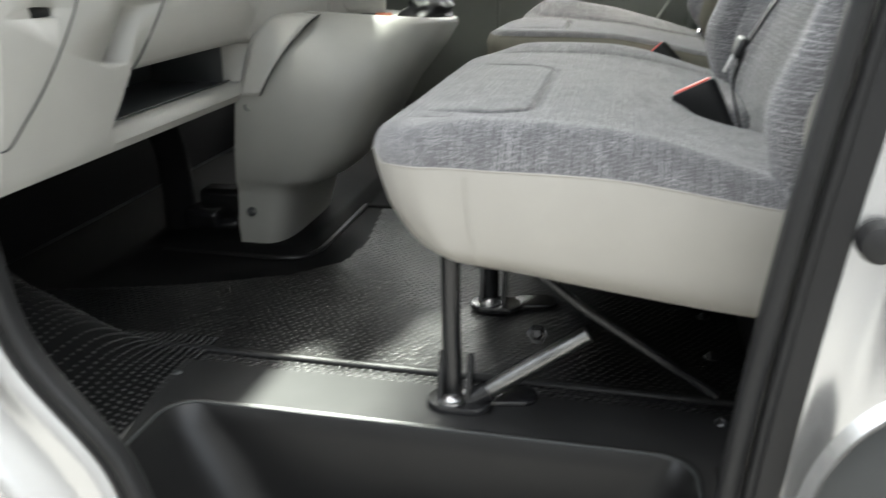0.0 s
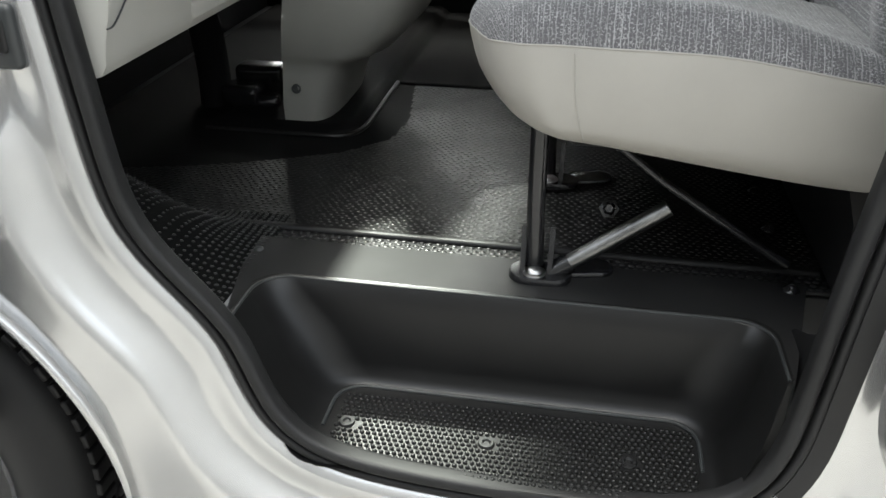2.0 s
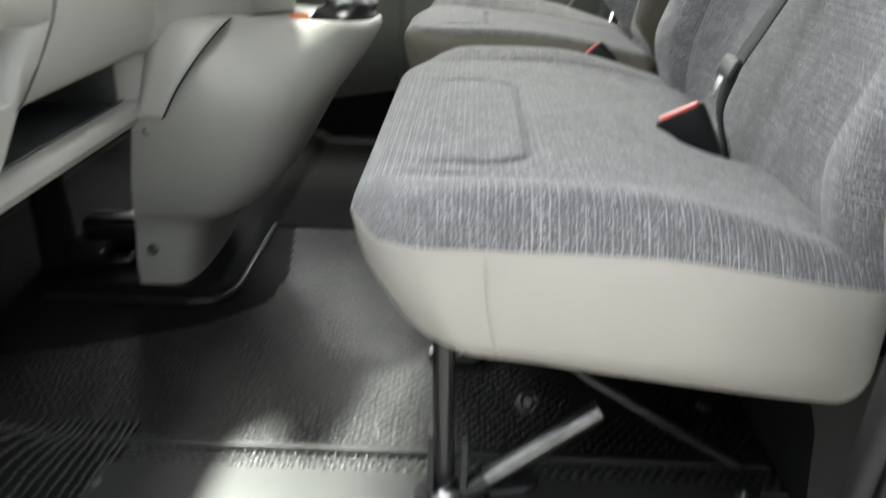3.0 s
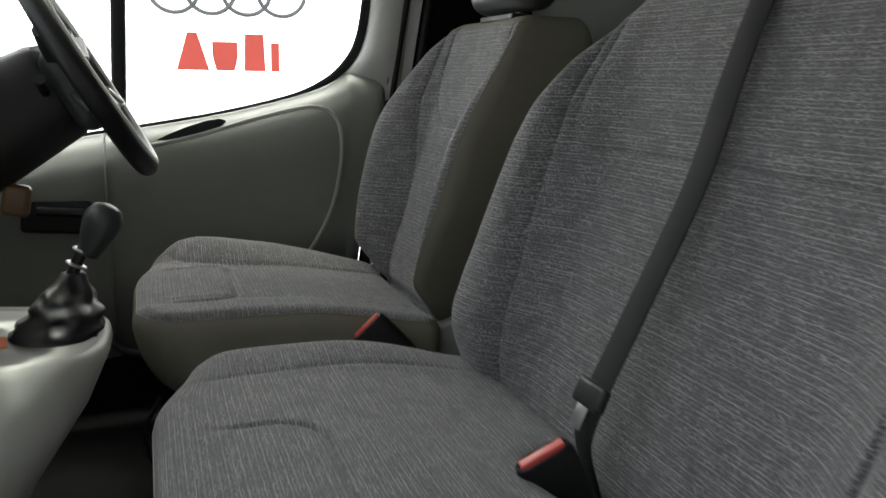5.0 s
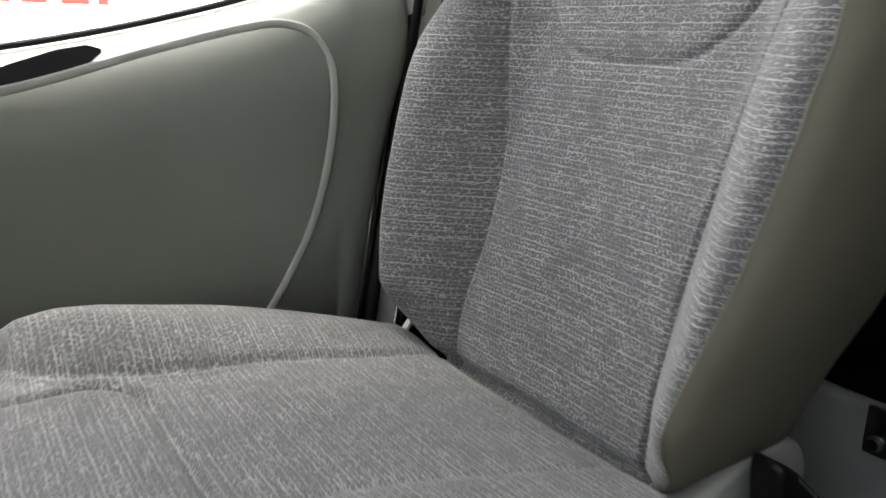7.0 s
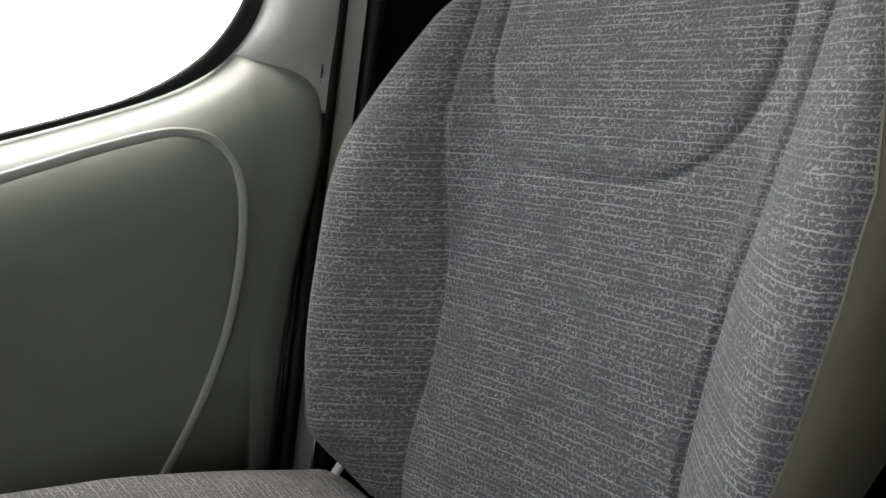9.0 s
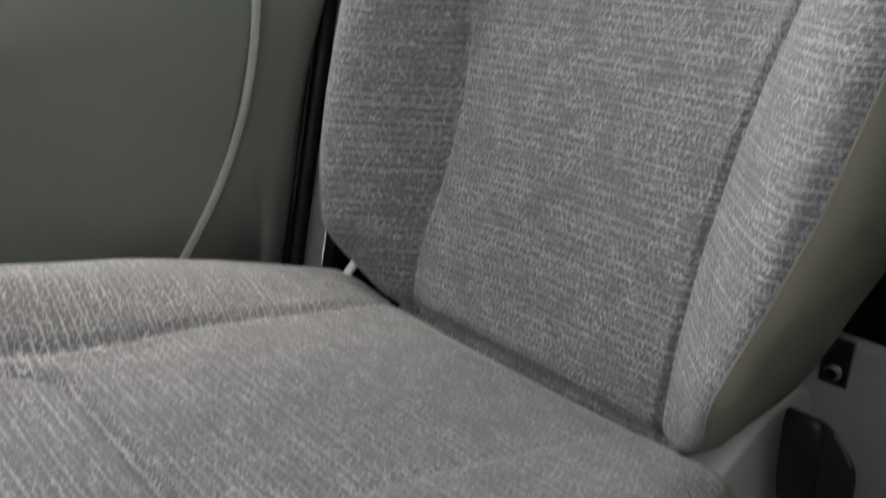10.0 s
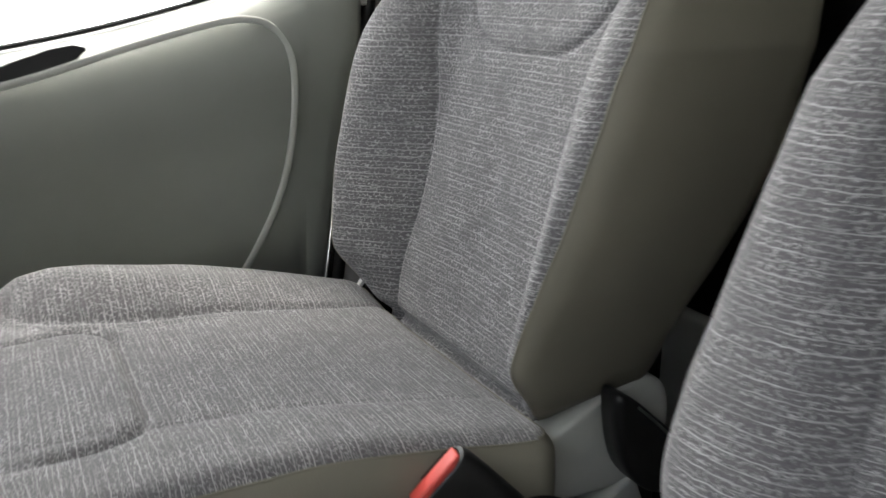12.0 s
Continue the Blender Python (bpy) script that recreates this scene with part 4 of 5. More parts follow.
def slab(outline, y0, y1, edge=0.010):
    """Plate with a soft outline in x and z and a rounded near edge."""
    path = smooth_path([(x, 0.0, z) for x, z in outline], 5, True)
    mid = sum((Vector(p) for p in path), Vector()) / len(path)
    size = sum((Vector(p) - mid).length for p in path) / len(path)
    rings = [[Vector((p[0], y1, p[2])) for p in path]]
    for k in range(7):
        a = radians(90 * k / 6)
        q = 1 - edge * (1 - math.cos(a)) / size
        rings.append([mid + (Vector(p) - mid) * q + Vector((0, y0 + edge * (1 - math.sin(a)), 0)) for p in path])
    q = 1 - 2 * edge / size
    rings.append([mid + (Vector(p) - mid) * q + Vector((0, y0, 0)) for p in path])
    return loft(rings)


def build_driver_seat():
    seat = thing("driver_seat", "grey cloth driver seat with darkened olive leathercloth sides", "seat")
    cushion(seat, SHADED_OLIVE, 0.132, 1.180, 0.50, 0.53, 0.992, (1.030, 1.305, 0.050), 0.62, 0.16, 7, 0.006, (0.004, 0.056), 0.026, near_crease=0.3, pad_line=0.0055, cut=0.010, corner=(0.030, 0.0, -0.80), splay=0.075,
            roll_line=[(-1.0, 0.0), (-0.92, 0.010), (-0.8, 0.026), (-0.65, 0.041), (-0.5, 0.046), (-0.35, 0.044), (-0.05, 0.033), (0.3, 0.022), (0.65, 0.014), (1.0, 0.004)],
            crease_line=[(-1.0, 0.95), (-0.84, 0.86), (-0.69, 0.74), (-0.5, 0.60), (-0.3, 0.52), (-0.12, 0.49), (0.26, 0.52), (0.6, 0.555), (1.0, 0.59)])
    backrest(seat, SHADED_OLIVE, 0.375, 1.166, 0.54, 0.872, 1.505, 0.285, lambda z: through_points([(0.9, 0.150), (1.0, 0.150), (1.1, 0.144), (1.16, 0.146), (1.22, 0.153), (1.28, 0.168), (1.34, 0.180), (1.5, 0.185)], z), (0.150, 1.290, 0.115),
             [(0.85, 0.175), (0.95, 0.195), (0.975, 0.208), (1.0, 0.220), (1.03, 0.231), (1.06, 0.239), (1.1, 0.252), (1.16, 0.265), (1.25, 0.276), (1.31, 0.278), (1.37, 0.262), (1.44, 0.232), (1.5, 0.18), (1.54, 0.17)],
             [(0.9, 0.12), (1.0, 0.140), (1.1, 0.160), (1.2, 0.180), (1.4, 0.172), (1.52, 0.14)], 0.092, 9, lift=0.085, low=(0.09, 0.27), fade=0.62, soft=0.032, wrap=0.007, seam=0.0075, tuck=-0.006, hem=0.946)
    head = rbox(0.09, 0.26, 0.17, 0.04, 6, 12, 8, 5)
    part("headrest", moved(([Vector((p.x, p.y * (1 - 0.12 * (p.z / 0.085)), p.z)) for p in head[0]], head[1]), pose(0.60, 1.125, 1.600, 0, 10, 0)), DARK_DASH, seat, "dark grey padded headrest", "all")
    for y in (1.09, 1.21):
        part("headrest_post", tube([(0.585, y, 1.46), (0.60, y, 1.56)], 0.006, 10), STEEL, seat)
    part("headrest_guide", box(0.562, 1.055, 1.500, 0.600, 1.215, 1.512, 0.004), BLACK, seat, "black headrest guide")
    part("seat_base", box(-0.02, 0.98, 0.60, 0.38, 1.40, 0.83, 0.02), BLACK, seat, "black steel seat box")
    # hinge cover beside the backrest
    part("hinge_bracket", box(0.345, 0.985, 0.74, 0.56, 1.0, 0.94, 0.003), BLACK, seat, "black steel hinge bracket")
    part("hinge_cover", slab([(0.376, 0.932), (0.412, 0.948), (0.468, 0.974), (0.520, 0.980), (0.548, 0.960), (0.552, 0.915), (0.530, 0.872), (0.446, 0.862), (0.374, 0.884)], 0.962, 0.995), TRIM_LINE, seat, "pale grey hinge cover", "all")
    part("runner_cover", slab([(0.425, 0.846), (0.470, 0.860), (0.508, 0.868), (0.520, 0.800), (0.418, 0.795)], 0.955, 0.985), TRIM_LINE, seat, "pale grey runner cover", "all")
    part("recliner_lever", slab([(0.440, 0.994), (0.458, 0.992), (0.488, 0.966), (0.526, 0.930), (0.540, 0.896), (0.522, 0.876), (0.484, 0.886), (0.452, 0.926)], 0.912, 0.94, 0.007), BLACK, seat, "black recliner lever", "all")
    part("lever_edge", tube(smooth_path([(0.462, 0.9125, 0.984), (0.486, 0.9125, 0.962), (0.512, 0.9125, 0.936)], 5), 0.0016, 6), STEEL, seat)
    loop = smooth_path([(0.325, 0.925, 0.895), (0.345, 0.920, 0.915), (0.378, 0.918, 0.908), (0.402, 0.920, 0.880), (0.408, 0.928, 0.80)], 6)
    part("hinge_cable", tube(loop, 0.0022, 8), RUBBER, seat, "thin black cable")
    bar = smooth_path([(-0.195, 1.545, 0.815), (-0.188, 1.53, 0.793), (-0.16, 1.47, 0.787), (-0.112, 1.39, 0.80), (-0.06, 1.33, 0.82)], 6)
    part("slide_bar", tube(bar, 0.007, 10), DARK_DASH, seat, "dark grey seat slide bar")
    cable = smooth_path([(-0.09, 1.05, 0.83), (-0.12, 1.06, 0.76), (-0.10, 1.08, 0.68), (-0.03, 1.10, 0.64), (0.03, 1.12, 0.70)], 6)
    part("cable", tube(cable, 0.004, 8), RUBBER, seat, "thin black cable")
    part("white_tag", moved(rbox(0.006, 0.010, 0.028, 0.002, k=2), pose(0.388, 1.404, 0.968, 20, 25, 0)), PALE_PAINT, seat, "small white plastic tag")


build_driver_seat()

bench_buckle = buckle("seat_buckle", pose(0.326, 0.325, 0.932), (0, -28, -8), "black seat belt buckle with a red button")
driver_buckle = buckle("seat_buckle", pose(0.297, 0.906, 0.924), (0, -45, -8), "black seat belt buckle with a red button beside the driver seat")


def build_belt():
    belt = thing("seat_belt", "black webbing seat belt across the bench back", "seat belt")
    strap = smooth_path([(0.62, 0.385, 1.56), (0.575, 0.375, 1.50), (0.530, 0.366, 1.40), (0.485, 0.357, 1.28), (0.42, 0.346, 1.16), (0.362, 0.337, 1.055)], 6)
    part("shoulder_strap", sweep(strap, oblong(0.042, 0.0028, 2), up=(-1, 0, 0.4)), BELT, belt)
    low = smooth_path([(0.362, 0.337, 1.05), (0.352, 0.345, 1.0), (0.365, 0.35, 0.95), (0.39, 0.355, 0.88)], 6)
    part("lap_strap", sweep(low, oblong(0.040, 0.0028, 2), up=(-1, 0, 0.4)), BELT, belt)
    m = pose(0.354, 0.336, 1.052, 0, 22, 0)
    part("tongue", moved(rbox(0.012, 0.058, 0.030, 0.0055, k=3), m), BLACK, belt, "dark plastic belt tongue")
    part("tongue_blade", moved(rbox(0.003, 0.020, 0.03, 0.001, k=2), m @ pose(-0.002, 0.004, -0.026)), STEEL, belt, "steel blade")


build_belt()


# ---- dashboard ----
def press(ob, corners, deep, r):
    """Cuts a hollow with rounded corners, given as (y, z), into a face that looks along x."""
    n = len(corners)
    flat = [Vector((0, y, z)) for y, z in corners]
    outline = []
    for k, p in enumerate(flat):
        a, b = p.lerp(flat[k - 1], r * 0.5), p.lerp(flat[(k + 1) % n], r * 0.5)
        outline += [a.lerp(p, t).lerp(p.lerp(b, t), t) for t in (0, 0.25, 0.5, 0.75, 1)]
    mid = sum(flat, Vector()) / n
    rings = [[Vector((x, 0, 0)) + mid.lerp(p, wide) for p in outline] for x, wide in ((-0.38, 1.12), (-0.445, 1.0), (deep + 0.006, 0.90), (deep, 0.80))]
    tool = part("tool", loft(rings), ob.data.materials[0])
    cut = ob.modifiers.new("cut", "BOOLEAN")
    cut.operation, cut.object = "DIFFERENCE", tool
    shape = bpy.data.meshes.new_from_object(ob.evaluated_get(bpy.context.evaluated_depsgraph_get()))
    ob.modifiers.clear()
    ob.data = shape
    bpy.data.objects.remove(tool)


def build_dashboard():
    dash = thing("dashboard", "pale grey moulded van dashboard with a storage shelf", "dashboard")

    def profile(pocket):
        def sunk(flush, shelf):
            return flush + (shelf - flush) * pocket
        return [(-0.98, 0.93), (-0.62, 0.915), (-0.510, 0.918), (-0.488, 0.925), (-0.480, 0.938), (sunk(-0.478, -0.484), 0.952), (sunk(-0.4763, -0.492), 0.958), (sunk(-0.476, -0.64), 0.960), (sunk(-0.468, -0.65), 0.99),
                (sunk(-0.460, -0.64), 1.025), (sunk(-0.4595, -0.485), 1.028), (sunk(-0.4585, -0.472), 1.032), (sunk(-0.457, -0.462), 1.042), (-0.450, 1.075), (-0.445, 1.12), (-0.450, 1.165), (-0.460, 1.195), (-0.475, 1.23), (-0.52, 1.28), (-0.62, 1.32), (-0.80, 1.34), (-0.98, 1.34)]
    rings = []
    for y, k in ((-0.200, 0), (-0.192, 0), (-0.1, 0), (-0.02, 0), (0.024, 0), (0.028, 0.04), (0.032, 0.3), (0.036, 1), (0.2, 1), (0.405, 1), (0.422, 0.9), (0.432, 0.5), (0.438, 0.12), (0.445, 0), (0.55, 0), (0.8, 0), (1.2, 0), (1.45, 0), (1.56, 0)):
        sink = 0.012 if y < -0.195 else 0.0
        far = 0.10 * ease(0.85, 1.0, y)
        slant = 0.032 * ease(-0.15, 0.0, y) * (1 - 0.4 * ease(0.05, 0.4, y))
        rings.append([Vector((x - sink - far, y + slant * min(max((z - 0.962) / 0.065, 0), 1) * (1 - ease(1.06, 1.2, z)), z + far * (0.9 if z < 1.1 else 0))) for x, z in profile(k)])
    body = part("dash_body", loft(rings), DASH, dash)
    # dark sheets over the pale shelf walls paint the recess's shade
    part("shelf_floor_shade", box(-0.636, 0.045, 0.9605, -0.50, 0.43, 0.9635, 0.001), DARK_DASH, dash, "dark sheet shading the shelf floor")
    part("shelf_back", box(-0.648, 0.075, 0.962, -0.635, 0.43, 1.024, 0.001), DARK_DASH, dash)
    part("shelf_end_shade", box(-0.638, 0.400, 0.962, -0.498, 0.405, 1.026, 0.001), DARK_DASH, dash)
    # side cover with a dark gap round it
    gap = smooth_path([(-0.4685, -0.196, 0.980), (-0.4685, -0.179, 0.982), (-0.462, -0.155, 1.007), (-0.456, -0.124, 1.038), (-0.448, -0.090, 1.083), (-0.4440, -0.056, 1.133), (-0.449, -0.042, 1.165)], 6)
    part("cover_gap", sweep(gap, oblong(0.0022, 0.0022, 2), up=(1, 0, 0)), DARK_DASH, dash)
    lid = smooth_path([(-0.4535, -0.19, 1.178), (-0.4535, 0.15, 1.180), (-0.4535, 0.41, 1.184), (-0.4485, 0.468, 1.187), (-0.4315, 0.500, 1.192), (-0.414, 0.518, 1.196)], 4)
    part("glovebox_gap", sweep(lid, oblong(0.0045, 0.0045, 2), up=(1, 0, 0)), BLACK, dash)
    edge = [(-0.4615, 0.066, 1.034), (-0.457, 0.076, 1.044), (-0.4497, 0.105, 1.078), (-0.4447, 0.140, 1.120), (-0.4495, 0.172, 1.160), (-0.4535, 0.19, 1.180)]
    part("lid_edge", tube(smooth_path(edge, 4), 0.0014, 8), DARK_DASH, dash, "dark gap beside the glovebox lid")
    # black plate in the slot's hollow stands for its shade
    part("slot_shade", moved(rbox(0.006, 0.046, 0.012, 0.002, k=2), pose(-0.4558, -0.118, 1.123)), BLACK, dash, "black plate shading the finger slot")
    # centre stack: swells out of the dash towards the lever, its lower edge over the console
    face = [(0.43, -0.462), (0.48, -0.438), (0.53, -0.400), (0.57, -0.380), (0.62, -0.366), (0.68, -0.350), (0.74, -0.332), (0.79, -0.318), (0.815, -0.315), (0.832, -0.322), (0.842, -0.342), (0.846, -0.40), (0.847, -0.47)]
    drop = [(1.030, -0.030), (1.038, -0.012), (1.048, -0.003), (1.065, 0.0), (1.10, 0.001), (1.15, -0.002), (1.19, -0.008), (1.23, -0.020), (1.30, -0.052), (1.345, -0.085)]
    line = smooth_path([(x, y, 0) for y, x in face], 4)
    stack = part("centre_panel", loft([[Vector((p.x + dx, p.y, z)) for z, dx in drop] for p in line], False), DASH, dash, "pale grey centre stack", "all")
    stack.modifiers.new("thick", "SOLIDIFY").thickness = 0.004
    # hollows pressed into the fascia: a slanted grip, a finger slot and the catch of the glovebox
    grip = ((-0.013, 1.050), (0.044, 1.044), (0.092, 1.118), (0.038, 1.122))
    catch = ((0.424, 1.110), (0.488, 1.112), (0.474, 1.168), (0.416, 1.168))
    slot = ((-0.140, 1.117), (-0.094, 1.115), (-0.094, 1.128), (-0.142, 1.131))
    for corners, deep, r in ((grip, -0.505, 0.30), (catch, -0.492, 0.36), (slot, -0.458, 0.30)):
        for ob in (body, stack) if corners is catch else (body,):
            press(ob, corners, deep, r)

    def patch(corners, a, b, out=0.0):
        """A spot on a four-cornered face: a across, b up, out along its normal."""
        p00, p10, p01, p11 = (Vector(c) for c in corners)
        n = (p10 - p00).cross(p01 - p00).normalized()
        return p00.lerp(p10, a).lerp(p01.lerp(p11, a), b) + n * out

    def plate(name, corners, spans, r, rise, mat, label="", bevel=0.006, deep=0.02):
        """A rounded plate on such a face: spans a0, b0, a1, b1; corner radius r in metres."""
        a0, b0, a1, b1 = spans
        wide, tall = (Vector(corners[1]) - Vector(corners[0])).length, (Vector(corners[2]) - Vector(corners[0])).length
        w, h = (a1 - a0) * wide, (b1 - b0) * tall
        rings = []
        for inset, z in ((0.0, -deep), (0.0, rise - bevel), (bevel * 0.3, rise - bevel * 0.3), (bevel, rise)):
            ring = []
            rr = max(r - inset, 0.0005)
            for cx, cy, t0 in ((w - r, h - r, 0), (r, h - r, 90), (r, r, 180), (w - r, r, 270)):
                for k in range(7):
                    t = radians(t0 + 15 * k)
                    ring.append(patch(corners, a0 + (cx + rr * math.cos(t)) / wide, b0 + (cy + rr * math.sin(t)) / tall, z))
            rings.append(ring)
        return part(name, loft(rings), mat, dash, label)

    low_face = ((-0.3795, 0.57, 1.060), (-0.3160, 0.805, 1.060), (-0.3860, 0.57, 1.185), (-0.3240, 0.805, 1.185))
    plate("heater_panel", low_face, (0.34, 0.04, 0.99, 0.98), 0.034, 0.003, DASH, "pale grey rounded heater panel", 0.003)
    for a, b in ((0.50, 0.56), (0.78, 0.60)):
        way = (patch(low_face, a, b, 0.02) - patch(low_face, a, b)).to_track_quat("Z", "Y").to_matrix().to_4x4()
        m = Matrix.Translation(patch(low_face, a, b, 0.003)) @ way
        ring = part("heater_ring", moved(lathe([(0.016, 0.002), (0.025, 0.0022), (0.027, 0.0)], 28), m), DARK_DASH, dash, "dark dial ring with pale marks")
        for k in range(7):
            t = radians(-30 + 40 * k)
            part("dial_mark", moved(rbox(0.005, 0.0016, 0.001, 0.0004, k=2), m @ Matrix.Rotation(t, 4, "Z") @ pose(0.0215, 0, 0.0024)), WHITE_WALL, ring)
        knob = part("heater_knob", moved(lathe([(0.0, 0.019), (0.013, 0.019), (0.0155, 0.017), (0.018, 0.004), (0.019, 0.0)], 28), m), BLACK, dash, "black heater knob")
        part("knob_grip", moved(rbox(0.004, 0.026, 0.003, 0.001, k=2), m @ Matrix.Rotation(radians(25), 4, "Z") @ pose(0, 0, 0.0195)), STEEL, knob)
    for a in (0.47, 0.64, 0.81):
        plate("heater_key", low_face, (a, 0.84, a + 0.10, 0.93), 0.004, 0.007, BLACK, "small black heater key", 0.002)
    for b in (0.60, 0.82):
        way = (patch(low_face, 0.12, b, 0.02) - patch(low_face, 0.12, b)).to_track_quat("Z", "Y").to_matrix().to_4x4()
        part("power_socket", moved(lathe([(0.0, 0.001), (0.007, 0.001), (0.008, 0.007), (0.011, 0.007), (0.0135, 0.0)], 24), Matrix.Translation(patch(low_face, 0.12, b, 0.003)) @ way), DASH, dash, "round socket cap")
    # dark surround of the radio, flared at its top
    top_face = ((-0.366, 0.545, 1.180), (-0.298, 0.822, 1.216), (-0.425, 0.462, 1.360), (-0.350, 0.860, 1.372))
    plate("radio_bezel", top_face, (0.0, 0.0, 1.0, 1.0), 0.050, 0.010, DARK_DASH, "dark radio and vent surround", 0.010, 0.05)
    plate("bezel_lip", top_face, (0.22, 0.035, 0.95, 0.11), 0.006, 0.018, TRIM_LINE, "pale silver lip under the radio", 0.006)
    plate("bezel_strip", top_face, (0.52, 0.13, 0.575, 0.98), 0.006, 0.015, STEEL, "silver strip", 0.004)
    plate("vent_panel", top_face, (0.20, 0.14, 0.49, 0.97), 0.012, 0.012, BLACK, "black switch panel", 0.003)
    plate("radio", top_face, (0.60, 0.14, 0.92, 0.97), 0.012, 0.013, BLACK, "black radio face", 0.003)
    for k in range(6):
        b = 0.19 + 0.13 * k
        plate("switch_key", top_face, (0.27, b, 0.37, b + 0.065), 0.005, 0.018, TRIM_LINE, "pale grey switch", 0.003)
        plate("radio_key", top_face, (0.64, b, 0.71, b + 0.06), 0.004, 0.018, TRIM_LINE, "pale grey radio key", 0.003)
        plate("radio_key", top_face, (0.80, b, 0.87, b + 0.06), 0.004, 0.018, DARK_DASH, "", 0.003)
    # cheek between the fascia and the console, with the joint along its edge
    root = smooth_path([(-0.486, 0.430, 0.936), (-0.476, 0.436, 0.975), (-0.469, 0.444, 1.010), (-0.459, 0.458, 1.046), (-0.440, 0.486, 1.072), (-0.400, 0.546, 1.075), (-0.376, 0.604, 1.070)], 4)
    joint = smooth_path([(-0.444, 0.431, 0.936), (-0.424, 0.438, 0.975), (-0.402, 0.450, 1.010), (-0.380, 0.480, 1.044), (-0.362, 0.520, 1.068), (-0.364, 0.560, 1.068), (-0.371, 0.600, 1.063)], 4)
    part("stack_cheek", loft([[a.lerp(b, t) for t in (0, 0.2, 0.4, 0.6, 0.8, 1)] for a, b in zip(root, joint)], False), DASH, dash, "pale grey cheek of the centre stack", "all").modifiers.new("thick", "SOLIDIFY").thickness = 0.003
    joint += smooth_path([(-0.371, 0.600, 1.063), (-0.351, 0.66, 1.061), (-0.331, 0.73, 1.057), (-0.313, 0.79, 1.052)], 4)[1:]
    part("stack_joint", tube(joint, 0.0016, 8), BLACK, dash, "dark joint over the console")
    # highlight on the seam, drawn as a pale bead
    part("seam_highlight", tube(smooth_path([(-0.3655, 0.612, 1.105), (-0.3675, 0.607, 1.085), (-0.3685, 0.603, 1.065), (-0.374, 0.594, 1.046)], 5), 0.0017, 8), TRIM_LINE, dash, "thin pale bead painting a seam highlight")
    hood = rbox(0.26, 0.42, 0.20, 0.05, 4, 4, 3, 6)
    part("instrument_hood", moved(([Vector((p.x, p.y * (1 - 0.25 * ease(0.0, 0.10, p.z)), p.z)) for p in hood[0]], hood[1]), pose(-0.47, 1.165, 1.37, 0, -12, 0)), DARK_DASH, dash, "dark hood over the instruments", "all")


build_dashboard()


